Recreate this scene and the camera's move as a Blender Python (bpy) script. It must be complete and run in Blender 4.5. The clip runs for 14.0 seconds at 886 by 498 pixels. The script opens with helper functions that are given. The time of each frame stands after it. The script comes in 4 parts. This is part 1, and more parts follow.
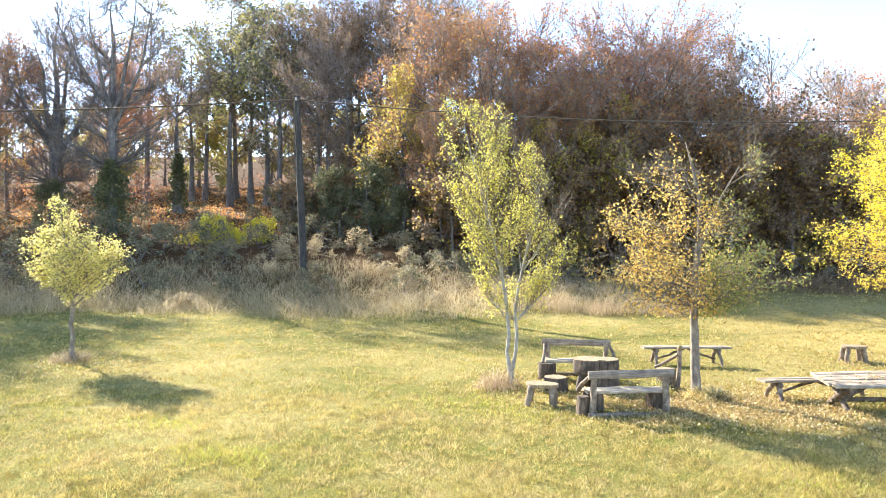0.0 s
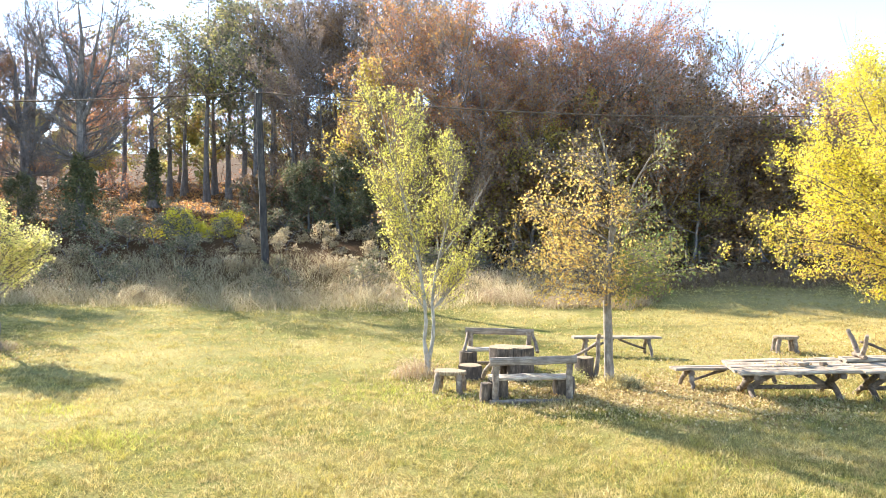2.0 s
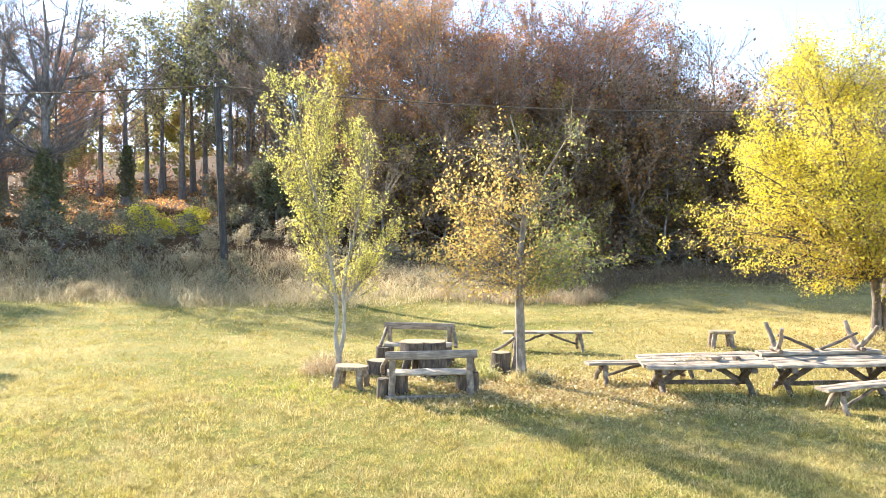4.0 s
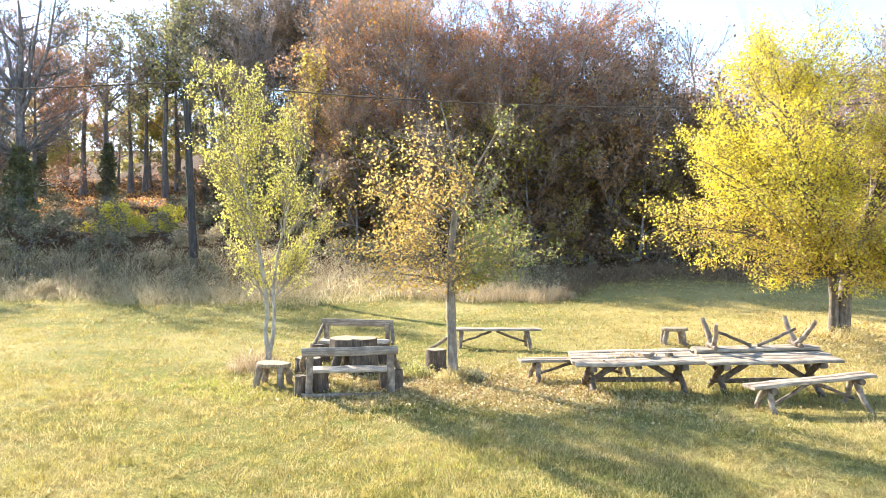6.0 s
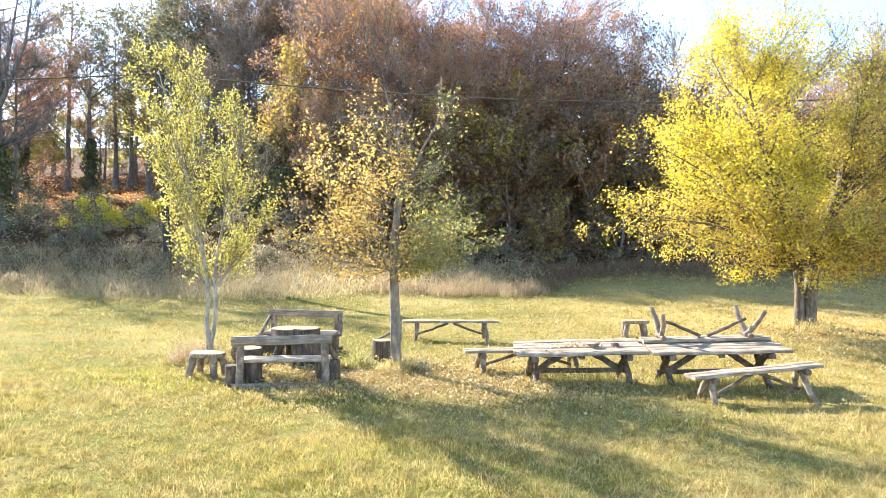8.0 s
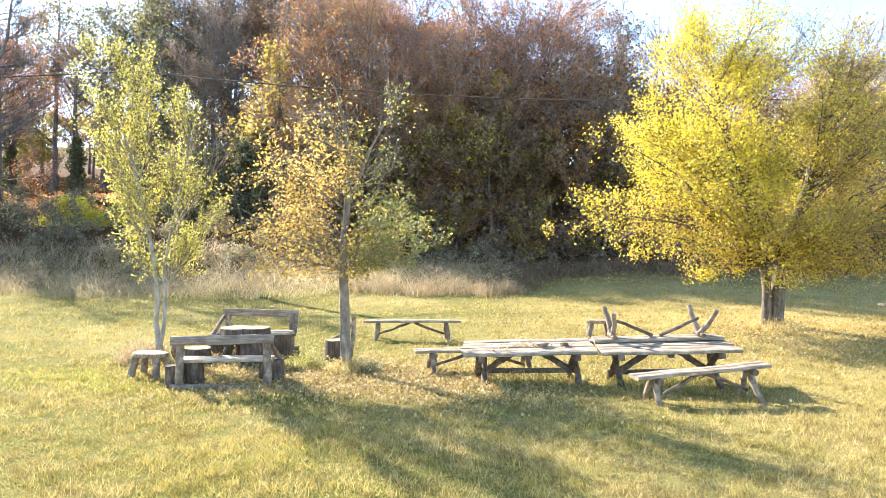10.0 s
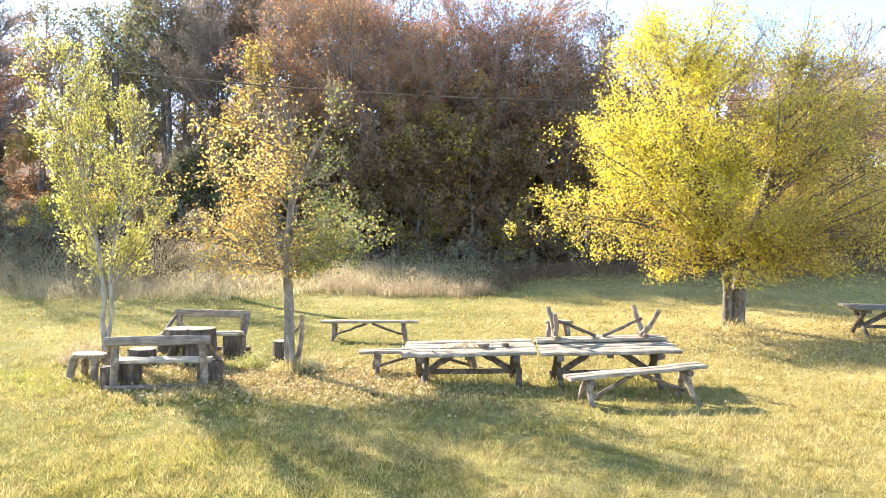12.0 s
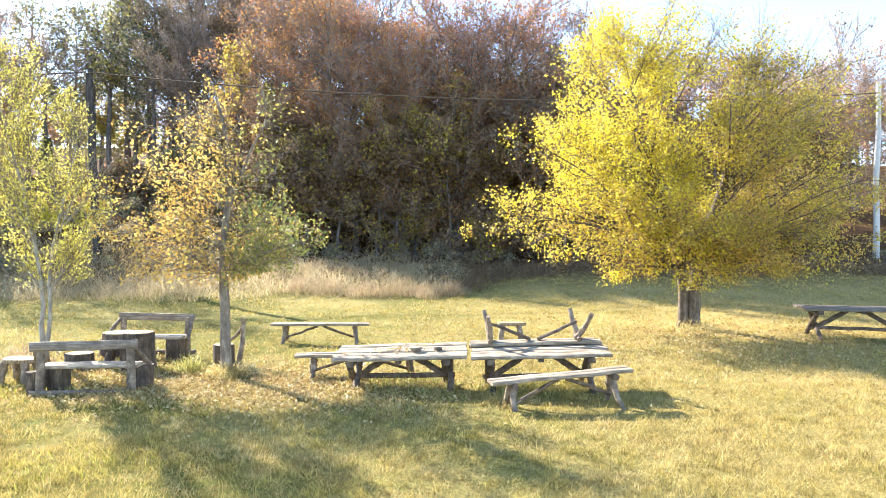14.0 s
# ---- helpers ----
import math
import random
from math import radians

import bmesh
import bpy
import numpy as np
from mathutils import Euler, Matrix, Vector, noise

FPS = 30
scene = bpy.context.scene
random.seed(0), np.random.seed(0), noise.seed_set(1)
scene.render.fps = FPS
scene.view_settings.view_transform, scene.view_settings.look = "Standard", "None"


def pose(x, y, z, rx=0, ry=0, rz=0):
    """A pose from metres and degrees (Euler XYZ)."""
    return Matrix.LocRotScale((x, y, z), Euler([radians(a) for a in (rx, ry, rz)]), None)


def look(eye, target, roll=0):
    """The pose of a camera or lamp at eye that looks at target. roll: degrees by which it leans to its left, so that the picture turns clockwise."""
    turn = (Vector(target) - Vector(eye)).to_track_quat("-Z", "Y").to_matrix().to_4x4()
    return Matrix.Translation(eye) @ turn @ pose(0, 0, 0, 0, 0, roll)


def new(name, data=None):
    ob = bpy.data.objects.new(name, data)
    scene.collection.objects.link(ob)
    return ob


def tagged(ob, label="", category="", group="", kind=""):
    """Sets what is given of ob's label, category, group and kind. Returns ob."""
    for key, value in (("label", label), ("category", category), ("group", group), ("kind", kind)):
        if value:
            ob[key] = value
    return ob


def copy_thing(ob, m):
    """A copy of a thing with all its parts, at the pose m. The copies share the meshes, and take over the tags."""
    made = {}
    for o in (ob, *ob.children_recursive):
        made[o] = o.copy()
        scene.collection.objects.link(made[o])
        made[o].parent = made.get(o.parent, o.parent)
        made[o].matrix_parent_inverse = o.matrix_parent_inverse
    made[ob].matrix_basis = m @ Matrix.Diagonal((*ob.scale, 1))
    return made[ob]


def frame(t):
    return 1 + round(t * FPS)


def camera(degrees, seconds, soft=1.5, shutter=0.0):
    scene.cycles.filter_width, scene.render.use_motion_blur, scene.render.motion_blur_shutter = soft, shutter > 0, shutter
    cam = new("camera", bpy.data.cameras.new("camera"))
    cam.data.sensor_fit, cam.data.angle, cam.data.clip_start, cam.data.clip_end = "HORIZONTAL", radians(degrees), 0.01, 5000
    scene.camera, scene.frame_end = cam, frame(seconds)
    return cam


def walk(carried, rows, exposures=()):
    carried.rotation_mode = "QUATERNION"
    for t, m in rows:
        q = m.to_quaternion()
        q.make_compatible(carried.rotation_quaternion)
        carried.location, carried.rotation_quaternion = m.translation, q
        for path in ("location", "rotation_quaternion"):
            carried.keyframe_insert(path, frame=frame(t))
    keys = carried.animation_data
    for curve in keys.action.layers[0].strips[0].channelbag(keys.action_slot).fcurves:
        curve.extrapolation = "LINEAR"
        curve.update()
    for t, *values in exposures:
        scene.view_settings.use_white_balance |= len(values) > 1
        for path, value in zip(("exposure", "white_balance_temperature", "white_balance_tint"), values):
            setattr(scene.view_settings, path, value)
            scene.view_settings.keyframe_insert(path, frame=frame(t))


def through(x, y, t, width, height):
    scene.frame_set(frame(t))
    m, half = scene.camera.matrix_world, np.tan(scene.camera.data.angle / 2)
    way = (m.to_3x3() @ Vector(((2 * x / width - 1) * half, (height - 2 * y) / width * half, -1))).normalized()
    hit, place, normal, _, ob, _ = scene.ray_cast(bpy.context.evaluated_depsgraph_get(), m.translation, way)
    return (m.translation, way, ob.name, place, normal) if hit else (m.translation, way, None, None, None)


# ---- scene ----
cam = camera(66.9, 14.0, soft=0.75)
PATH = [
    (0, (-0.201, -0.388, 3.086), (-0.311, 1.609, 3.063), 0.2),
    (0.5, (0.152, -0.342, 3.083), (0.044, 1.655, 3.06), 0.3),
    (1, (0.548, -0.348, 3.068), (0.446, 1.649, 3.046), 0.3),
    (1.5, (0.996, -0.298, 3.002), (0.897, 1.7, 2.975), 0.3),
    (2, (1.445, -0.204, 2.866), (1.348, 1.793, 2.838), 0.3),
    (2.5, (1.873, -0.106, 2.767), (1.779, 1.891, 2.736), 0.3),
    (3, (2.34, 0.046, 2.776), (2.247, 2.044, 2.746), 0.3),
    (5.5, (4.143, 0.692, 2.575), (4.06, 2.69, 2.545), 0.2),
    (6, (4.438, 0.784, 2.582), (4.352, 2.782, 2.553), 0.25),
    (6.5, (4.672, 0.873, 2.569), (4.588, 2.871, 2.542), 0.25),
    (7, (4.905, 0.965, 2.542), (4.823, 2.963, 2.515), 0.3),
    (7.5, (5.164, 1.063, 2.463), (5.082, 3.061, 2.434), 0.3),
    (8, (5.392, 1.18, 2.36), (5.314, 3.178, 2.33), 0.4),
    (10.5, (6.453, 1.448, 2.328), (6.382, 3.447, 2.298), 0.4),
    (11, (6.704, 1.485, 2.322), (6.632, 3.483, 2.293), 0.4),
    (11.5, (6.931, 1.474, 2.329), (6.862, 3.472, 2.3), 0.4),
    (12, (7.157, 1.502, 2.329), (7.09, 3.501, 2.301), 0.4),
    (12.5, (7.382, 1.525, 2.345), (7.318, 3.524, 2.316), 0.4),
    (13, (7.635, 1.561, 2.352), (7.573, 3.56, 2.324), 0.36),
    (13.5, (7.912, 1.59, 2.37), (7.851, 3.589, 2.341), 0.32),
    (14, (8.225, 1.595, 2.405), (8.163, 3.593, 2.374), 0.27),
]
walk(cam, [(t, look(eye, target, roll)) for t, eye, target, roll in PATH], exposures=[(0, 2.13), (14, 2.13)])

# ---- sky and sun: low autumn sun ahead to the left ----
SUN_TO = Vector((-0.735, 0.678, 0.0)).normalized()
SUN_EL = radians(30)
sky_world = bpy.data.worlds.new("sky")
scene.world = sky_world
sky_world.use_nodes = True
wn = sky_world.node_tree.nodes
wl = sky_world.node_tree.links
sky = wn.new("ShaderNodeTexSky")
sky.sky_type = 'NISHITA'
sky.sun_disc = False
sky.sun_elevation = SUN_EL
sky.sun_rotation = math.atan2(SUN_TO.x, SUN_TO.y)
sky.air_density, sky.dust_density, sky.ozone_density = 0.8, 0.1, 1.6
wl.new(sky.outputs[0], wn["Background"].inputs[0])
wn["Background"].inputs[1].default_value = 0.145

sun_data = bpy.data.lights.new("sun", 'SUN')
sun_data.energy, sun_data.angle, sun_data.color = 4.8, radians(0.6), (1.0, 0.94, 0.84)
sun_lamp = new("sun", sun_data)
sun_dir = Vector((SUN_TO.x * math.cos(SUN_EL), SUN_TO.y * math.cos(SUN_EL), math.sin(SUN_EL)))
sun_lamp.matrix_basis = look(sun_dir * 60, (0, 0, 0))

# ---- materials ----
def node_mat(name):
    m = bpy.data.materials.new(name)
    m.use_nodes = True
    nt = m.node_tree
    return m, nt, nt.nodes["Principled BSDF"], nt.nodes["Material Output"]


def ramp(nt, source, stops):
    r = nt.nodes.new("ShaderNodeValToRGB")
    els = r.color_ramp.elements
    while len(els) < len(stops):
        els.new(0.5)
    for e, (p, c) in zip(els, stops):
        e.position, e.color = p, (*c, 1)
    nt.links.new(source, r.inputs[0])
    return r.outputs[0]


def coords(nt, scale=(1, 1, 1), space="Object"):
    tc = nt.nodes.new("ShaderNodeTexCoord")
    mp = nt.nodes.new("ShaderNodeMapping")
    mp.inputs["Scale"].default_value = scale
    nt.links.new(tc.outputs[space], mp.inputs[0])
    return mp.outputs[0]


def noise_tex(nt, vec, scale, detail=4.0, rough=0.6, distort=0.0):
    n = nt.nodes.new("ShaderNodeTexNoise")
    n.inputs["Scale"].default_value = scale
    n.inputs["Detail"].default_value = detail
    n.inputs["Roughness"].default_value = rough
    n.inputs["Distortion"].default_value = distort
    nt.links.new(vec, n.inputs["Vector"])
    return n.outputs[0]


def mixc(nt, fac, a, b, mode="MIX"):
    mx = nt.nodes.new("ShaderNodeMix")
    mx.data_type, mx.blend_type = "RGBA", mode
    for sock, v in ((mx.inputs[0], fac), (mx.inputs[6], a), (mx.inputs[7], b)):
        if hasattr(v, "links"):
            nt.links.new(v, sock)
        elif isinstance(v, (int, float)):
            sock.default_value = v
        else:
            sock.default_value = (*v, 1)
    return mx.outputs[2]


def bumped(nt, bsdf, height, strength=0.4, dist=0.02):
    b = nt.nodes.new("ShaderNodeBump")
    b.inputs["Strength"].default_value = strength
    b.inputs["Distance"].default_value = dist
    nt.links.new(height, b.inputs["Height"])
    nt.links.new(b.outputs[0], bsdf.inputs["Normal"])


def wood_mat(name, dark, mid, light, scale=(3, 40, 40), rough=0.8):
    """Weathered wood, its grain along the first axis of scale."""
    m, nt, p, _ = node_mat(name)
    v = coords(nt, scale)
    grain = noise_tex(nt, v, 1.0, 6, 0.65, 0.4)
    col = ramp(nt, grain, [(0.3, dark), (0.5, mid), (0.72, light)])
    stain = noise_tex(nt, coords(nt, (1, 1, 1)), 5.0, 4, 0.6)
    col = mixc(nt, ramp(nt, stain, [(0.42, (0, 0, 0)), (0.62, (0.55, 0.55, 0.55))]), col, dark)
    nt.links.new(col, p.inputs["Base Color"])
    p.inputs["Roughness"].default_value = rough
    bumped(nt, p, grain, 0.5, 0.01)
    return m


def leaf_mat(name, stops, through=0.45, rough=0.55):
    """Leaves that let the light through; each leaf takes its own tint."""
    m, nt, p, out = node_mat(name)
    geo = nt.nodes.new("ShaderNodeNewGeometry")
    col = ramp(nt, geo.outputs["Random Per Island"], stops)
    nt.links.new(col, p.inputs["Base Color"])
    p.inputs["Roughness"].default_value = rough
    tr = nt.nodes.new("ShaderNodeBsdfTranslucent")
    nt.links.new(col, tr.inputs["Color"])
    mx = nt.nodes.new("ShaderNodeMixShader")
    mx.inputs[0].default_value = through
    nt.links.new(p.outputs[0], mx.inputs[1])
    nt.links.new(tr.outputs[0], mx.inputs[2])
    nt.links.new(mx.outputs[0], out.inputs["Surface"])
    return m


M_PLANK = wood_mat("weathered_plank", (0.17, 0.12, 0.075), (0.47, 0.375, 0.265), (0.72, 0.62, 0.47))
M_TABLETOP = wood_mat("stained_table_plank", (0.11, 0.078, 0.05), (0.34, 0.265, 0.185), (0.58, 0.485, 0.36))
M_PLANK_GREY = wood_mat("grey_board", (0.11, 0.08, 0.058), (0.27, 0.21, 0.16), (0.45, 0.365, 0.28))
M_PLANK_DARK = wood_mat("dark_weathered_plank", (0.07, 0.055, 0.042), (0.18, 0.145, 0.11), (0.32, 0.265, 0.205))
M_BEAM = wood_mat("dark_beam", (0.045, 0.03, 0.02), (0.14, 0.098, 0.066), (0.29, 0.215, 0.15), (8, 8, 8))
M_POLEWOOD = wood_mat("peeled_branch", (0.08, 0.054, 0.037), (0.24, 0.178, 0.125), (0.47, 0.375, 0.27), (9, 9, 9))
M_BARK = wood_mat("stump_bark", (0.03, 0.021, 0.014), (0.115, 0.08, 0.055), (0.25, 0.185, 0.125), (22, 22, 4), 0.9)
M_TREEBARK = wood_mat("tree_bark", (0.085, 0.066, 0.05), (0.25, 0.2, 0.15), (0.46, 0.385, 0.30), (14, 14, 3), 0.9)
M_DARKBARK = wood_mat("dark_tree_bark", (0.045, 0.034, 0.025), (0.15, 0.115, 0.085), (0.30, 0.24, 0.18), (14, 14, 3), 0.9)
M_PALEBARK = wood_mat("pale_bark", (0.16, 0.14, 0.11), (0.36, 0.32, 0.26), (0.52, 0.48, 0.41), (14, 14, 5), 0.85)
M_WOODBARK = wood_mat("woodland_bark", (0.08, 0.07, 0.064), (0.19, 0.166, 0.152), (0.31, 0.28, 0.255), (5, 5, 1.2), 0.95)
M_TWIG = wood_mat("twig_bark", (0.19, 0.138, 0.11), (0.33, 0.25, 0.2), (0.47, 0.375, 0.305), (3, 3, 3), 0.9)
# pole wood coloured near black, so the pole stands as a backlit silhouette
M_POLE_DARK = wood_mat("darkened_pole_wood", (0.02, 0.017, 0.015), (0.05, 0.042, 0.036), (0.10, 0.085, 0.07), (10, 10, 1.5), 0.85)
M_CONCRETE = wood_mat("pale_concrete", (0.45, 0.43, 0.40), (0.56, 0.54, 0.51), (0.65, 0.63, 0.60), (3, 3, 1))


def cut_mat():
    m, nt, p, _ = node_mat("sawn_end_grain")
    v = coords(nt, (1, 1, 0.2))
    w = nt.nodes.new("ShaderNodeTexWave")
    w.wave_type = "RINGS"
    w.rings_direction = "Z"
    w.inputs["Scale"].default_value = 22
    w.inputs["Distortion"].default_value = 3
    nt.links.new(v, w.inputs["Vector"])
    col = ramp(nt, w.outputs[1], [(0.1, (0.2, 0.13, 0.066)), (0.8, (0.38, 0.285, 0.165))])
    st = noise_tex(nt, coords(nt), 7, 4)
    col = mixc(nt, ramp(nt, st, [(0.4, (0, 0, 0)), (0.7, (0.8, 0.8, 0.8))]), col, (0.17, 0.125, 0.08))
    nt.links.new(col, p.inputs["Base Color"])
    p.inputs["Roughness"].default_value = 0.85
    bumped(nt, p, w.outputs[1], 0.3, 0.004)
    return m


M_CUT = cut_mat()

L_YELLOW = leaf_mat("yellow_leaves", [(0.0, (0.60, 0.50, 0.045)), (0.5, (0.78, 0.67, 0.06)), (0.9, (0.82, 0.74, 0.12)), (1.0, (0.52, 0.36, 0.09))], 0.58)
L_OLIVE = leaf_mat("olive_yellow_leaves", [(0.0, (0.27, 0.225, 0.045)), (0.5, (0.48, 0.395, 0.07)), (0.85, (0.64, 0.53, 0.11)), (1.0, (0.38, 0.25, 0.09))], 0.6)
L_LIME = leaf_mat("lime_leaves", [(0.0, (0.44, 0.42, 0.08)), (0.5, (0.64, 0.585, 0.12)), (0.9, (0.73, 0.64, 0.20)), (1.0, (0.50, 0.36, 0.13))], 0.55)
L_GLOW = leaf_mat("pale_wood_leaves", [(0.0, (0.28, 0.29, 0.09)), (0.5, (0.42, 0.39, 0.12)), (1.0, (0.52, 0.40, 0.13))], 0.45)
L_GOLD = leaf_mat("golden_brown_leaves", [(0.0, (0.42, 0.24, 0.07)), (0.35, (0.61, 0.405, 0.105)), (0.75, (0.71, 0.53, 0.15)), (1.0, (0.46, 0.41, 0.13))], 0.58)
L_OAKGREEN = leaf_mat("fading_green_leaves", [(0.0, (0.16, 0.20, 0.05)), (0.6, (0.30, 0.31, 0.08)), (1.0, (0.45, 0.36, 0.10))], 0.4)
L_PALE = leaf_mat("pale_yellow_leaves", [(0.0, (0.45, 0.43, 0.12)), (0.6, (0.62, 0.57, 0.18)), (1.0, (0.66, 0.52, 0.22))], 0.5)
L_RUST = leaf_mat("rust_leaves", [(0.0, (0.24, 0.11, 0.05)), (0.45, (0.38, 0.18, 0.07)), (0.85, (0.50, 0.27, 0.08)), (1.0, (0.52, 0.37, 0.11))], 0.5)
L_RED = leaf_mat("dull_red_leaves", [(0.0, (0.33, 0.13, 0.085)), (0.5, (0.50, 0.225, 0.125)), (1.0, (0.61, 0.33, 0.15))], 0.58)
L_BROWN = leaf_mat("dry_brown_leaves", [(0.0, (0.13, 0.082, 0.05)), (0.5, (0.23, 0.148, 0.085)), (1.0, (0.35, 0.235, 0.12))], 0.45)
L_GREEN = leaf_mat("dark_green_leaves", [(0.0, (0.075, 0.085, 0.04)), (0.5, (0.13, 0.14, 0.06)), (1.0, (0.21, 0.20, 0.09))], 0.35)
L_WOODGOLD = leaf_mat("wood_gold_leaves", [(0.0, (0.34, 0.22, 0.06)), (0.5, (0.49, 0.35, 0.085)), (1.0, (0.57, 0.46, 0.13))], 0.5)
L_GRASS = leaf_mat("grass_blades", [(0.0, (0.16, 0.17, 0.045)), (0.35, (0.33, 0.31, 0.085)), (0.7, (0.50, 0.45, 0.15)), (1.0, (0.64, 0.56, 0.26))], 0.45)
L_LUSH = leaf_mat("lush_grass_blades", [(0.0, (0.26, 0.29, 0.04)), (0.5, (0.44, 0.45, 0.06)), (1.0, (0.60, 0.55, 0.14))], 0.5)
L_DRY = leaf_mat("dry_grass_blades", [(0.0, (0.38, 0.285, 0.10)), (0.5, (0.58, 0.46, 0.19)), (1.0, (0.71, 0.59, 0.30))], 0.45)
L_STRAW = leaf_mat("straw_blades", [(0.0, (0.27, 0.20, 0.11)), (0.5, (0.47, 0.37, 0.20)), (1.0, (0.62, 0.52, 0.32))], 0.5)
L_RUSTWEED = leaf_mat("reddish_weeds", [(0.0, (0.28, 0.17, 0.10)), (0.5, (0.44, 0.32, 0.19)), (1.0, (0.58, 0.48, 0.30))], 0.4)
L_BRAMBLE = leaf_mat("bramble_leaves", [(0.0, (0.09, 0.095, 0.045)), (0.5, (0.18, 0.175, 0.09)), (0.85, (0.28, 0.24, 0.13)), (1.0, (0.40, 0.34, 0.21))], 0.4)
L_LITTER = leaf_mat("fallen_leaf", [(0.0, (0.28, 0.17, 0.07)), (0.5, (0.46, 0.33, 0.14)), (1.0, (0.64, 0.52, 0.26))], 0.3)


def turf_mat(name, stops_a, stops_b, through=0.4):
    """Grass blades whose colour drifts from one patch of turf to the next, with a smaller change from blade to blade;
    shade between tufts is painted in.
    """
    m, nt, p, out = node_mat(name)
    geo = nt.nodes.new("ShaderNodeNewGeometry")
    patch = noise_tex(nt, coords(nt), 1.1, 5, 0.7, 0.6)
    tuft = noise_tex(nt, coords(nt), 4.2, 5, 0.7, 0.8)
    a = ramp(nt, geo.outputs["Random Per Island"], stops_a)
    b = ramp(nt, geo.outputs["Random Per Island"], stops_b)
    col = mixc(nt, ramp(nt, patch, [(0.42, (0, 0, 0)), (0.58, (1, 1, 1))]), a, b)
    # dark noise blotches put the shade between tufts into the blade colour
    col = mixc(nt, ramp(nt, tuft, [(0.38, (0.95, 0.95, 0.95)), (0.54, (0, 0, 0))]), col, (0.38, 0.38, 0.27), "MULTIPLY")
    nt.links.new(col, p.inputs["Base Color"])
    p.inputs["Roughness"].default_value = 0.6
    tr = nt.nodes.new("ShaderNodeBsdfTranslucent")
    nt.links.new(col, tr.inputs["Color"])
    mx = nt.nodes.new("ShaderNodeMixShader")
    mx.inputs[0].default_value = through
    nt.links.new(p.outputs[0], mx.inputs[1])
    nt.links.new(tr.outputs[0], mx.inputs[2])
    nt.links.new(mx.outputs[0], out.inputs["Surface"])
    return m


L_TURF = turf_mat("meadow_turf", [(0.0, (0.21, 0.18, 0.035)), (0.5, (0.43, 0.365, 0.08)), (1.0, (0.66, 0.53, 0.16))], [(0.0, (0.36, 0.24, 0.09)), (0.5, (0.60, 0.445, 0.18)), (1.0, (0.79, 0.635, 0.31))])
L_GOLDTURF = turf_mat("golden_turf", [(0.0, (0.40, 0.27, 0.08)), (0.5, (0.59, 0.435, 0.145)), (1.0, (0.73, 0.57, 0.24))], [(0.0, (0.32, 0.24, 0.06)), (0.5, (0.51, 0.395, 0.11)), (1.0, (0.65, 0.51, 0.18))])


def ground_mat():
    m, nt, p, _ = node_mat("meadow_ground")
    v = coords(nt)
    fine = noise_tex(nt, v, 26, 6, 0.75)
    mid_n = noise_tex(nt, v, 1.3, 5, 0.62)
    big = noise_tex(nt, v, 0.23, 4, 0.55)
    grass = ramp(nt, fine, [(0.34, (0.05, 0.045, 0.015)), (0.52, (0.19, 0.165, 0.05)), (0.7, (0.42, 0.355, 0.13))])
    green = ramp(nt, fine, [(0.34, (0.04, 0.045, 0.012)), (0.52, (0.15, 0.15, 0.035)), (0.7, (0.33, 0.31, 0.08))])
    col = mixc(nt, ramp(nt, mid_n, [(0.40, (0, 0, 0)), (0.62, (1, 1, 1))]), grass, green)
    gold_side = nt.nodes.new("ShaderNodeSeparateXYZ")
    nt.links.new(v, gold_side.inputs[0])
    gm = nt.nodes.new("ShaderNodeMapRange")
    gm.inputs["From Min"].default_value, gm.inputs["From Max"].default_value = 6.0, 14.0
    nt.links.new(gold_side.outputs[0], gm.inputs[0])
    straw = ramp(nt, fine, [(0.3, (0.15, 0.11, 0.04)), (0.68, (0.53, 0.43, 0.17))])
    col = mixc(nt, ramp(nt, big, [(0.45, (0, 0, 0)), (0.66, (0.8, 0.8, 0.8))]), col, straw)
    golden = ramp(nt, fine, [(0.3, (0.15, 0.10, 0.04)), (0.5, (0.36, 0.27, 0.10)), (0.68, (0.52, 0.42, 0.18))])
    gpatch = nt.nodes.new("ShaderNodeMath")
    gpatch.operation = "MULTIPLY"
    nt.links.new(gm.outputs[0], gpatch.inputs[0])
    nt.links.new(ramp(nt, noise_tex(nt, v, 0.5, 4, 0.6), [(0.3, (0.2, 0.2, 0.2)), (0.6, (0.95, 0.95, 0.95))]), gpatch.inputs[1])
    col = mixc(nt, gpatch.outputs[0], col, golden)
    # woodland floor past the mown meadow
    sep = nt.nodes.new("ShaderNodeSeparateXYZ")
    nt.links.new(v, sep.inputs[0])
    mr = nt.nodes.new("ShaderNodeMapRange")
    mr.inputs["From Min"].default_value, mr.inputs["From Max"].default_value = 27.0, 33.0
    nt.links.new(sep.outputs[1], mr.inputs[0])
    litter = ramp(nt, noise_tex(nt, v, 9, 6, 0.8), [(0.3, (0.035, 0.02, 0.01)), (0.55, (0.10, 0.054, 0.024)), (0.75, (0.23, 0.13, 0.055))])
    col = mixc(nt, mr.outputs[0], col, litter)
    nt.links.new(col, p.inputs["Base Color"])
    p.inputs["Roughness"].default_value = 1.0
    p.inputs["Specular IOR Level"].default_value = 0.05
    bumped(nt, p, fine, 0.6, 0.04)
    return m


M_GROUND = ground_mat()


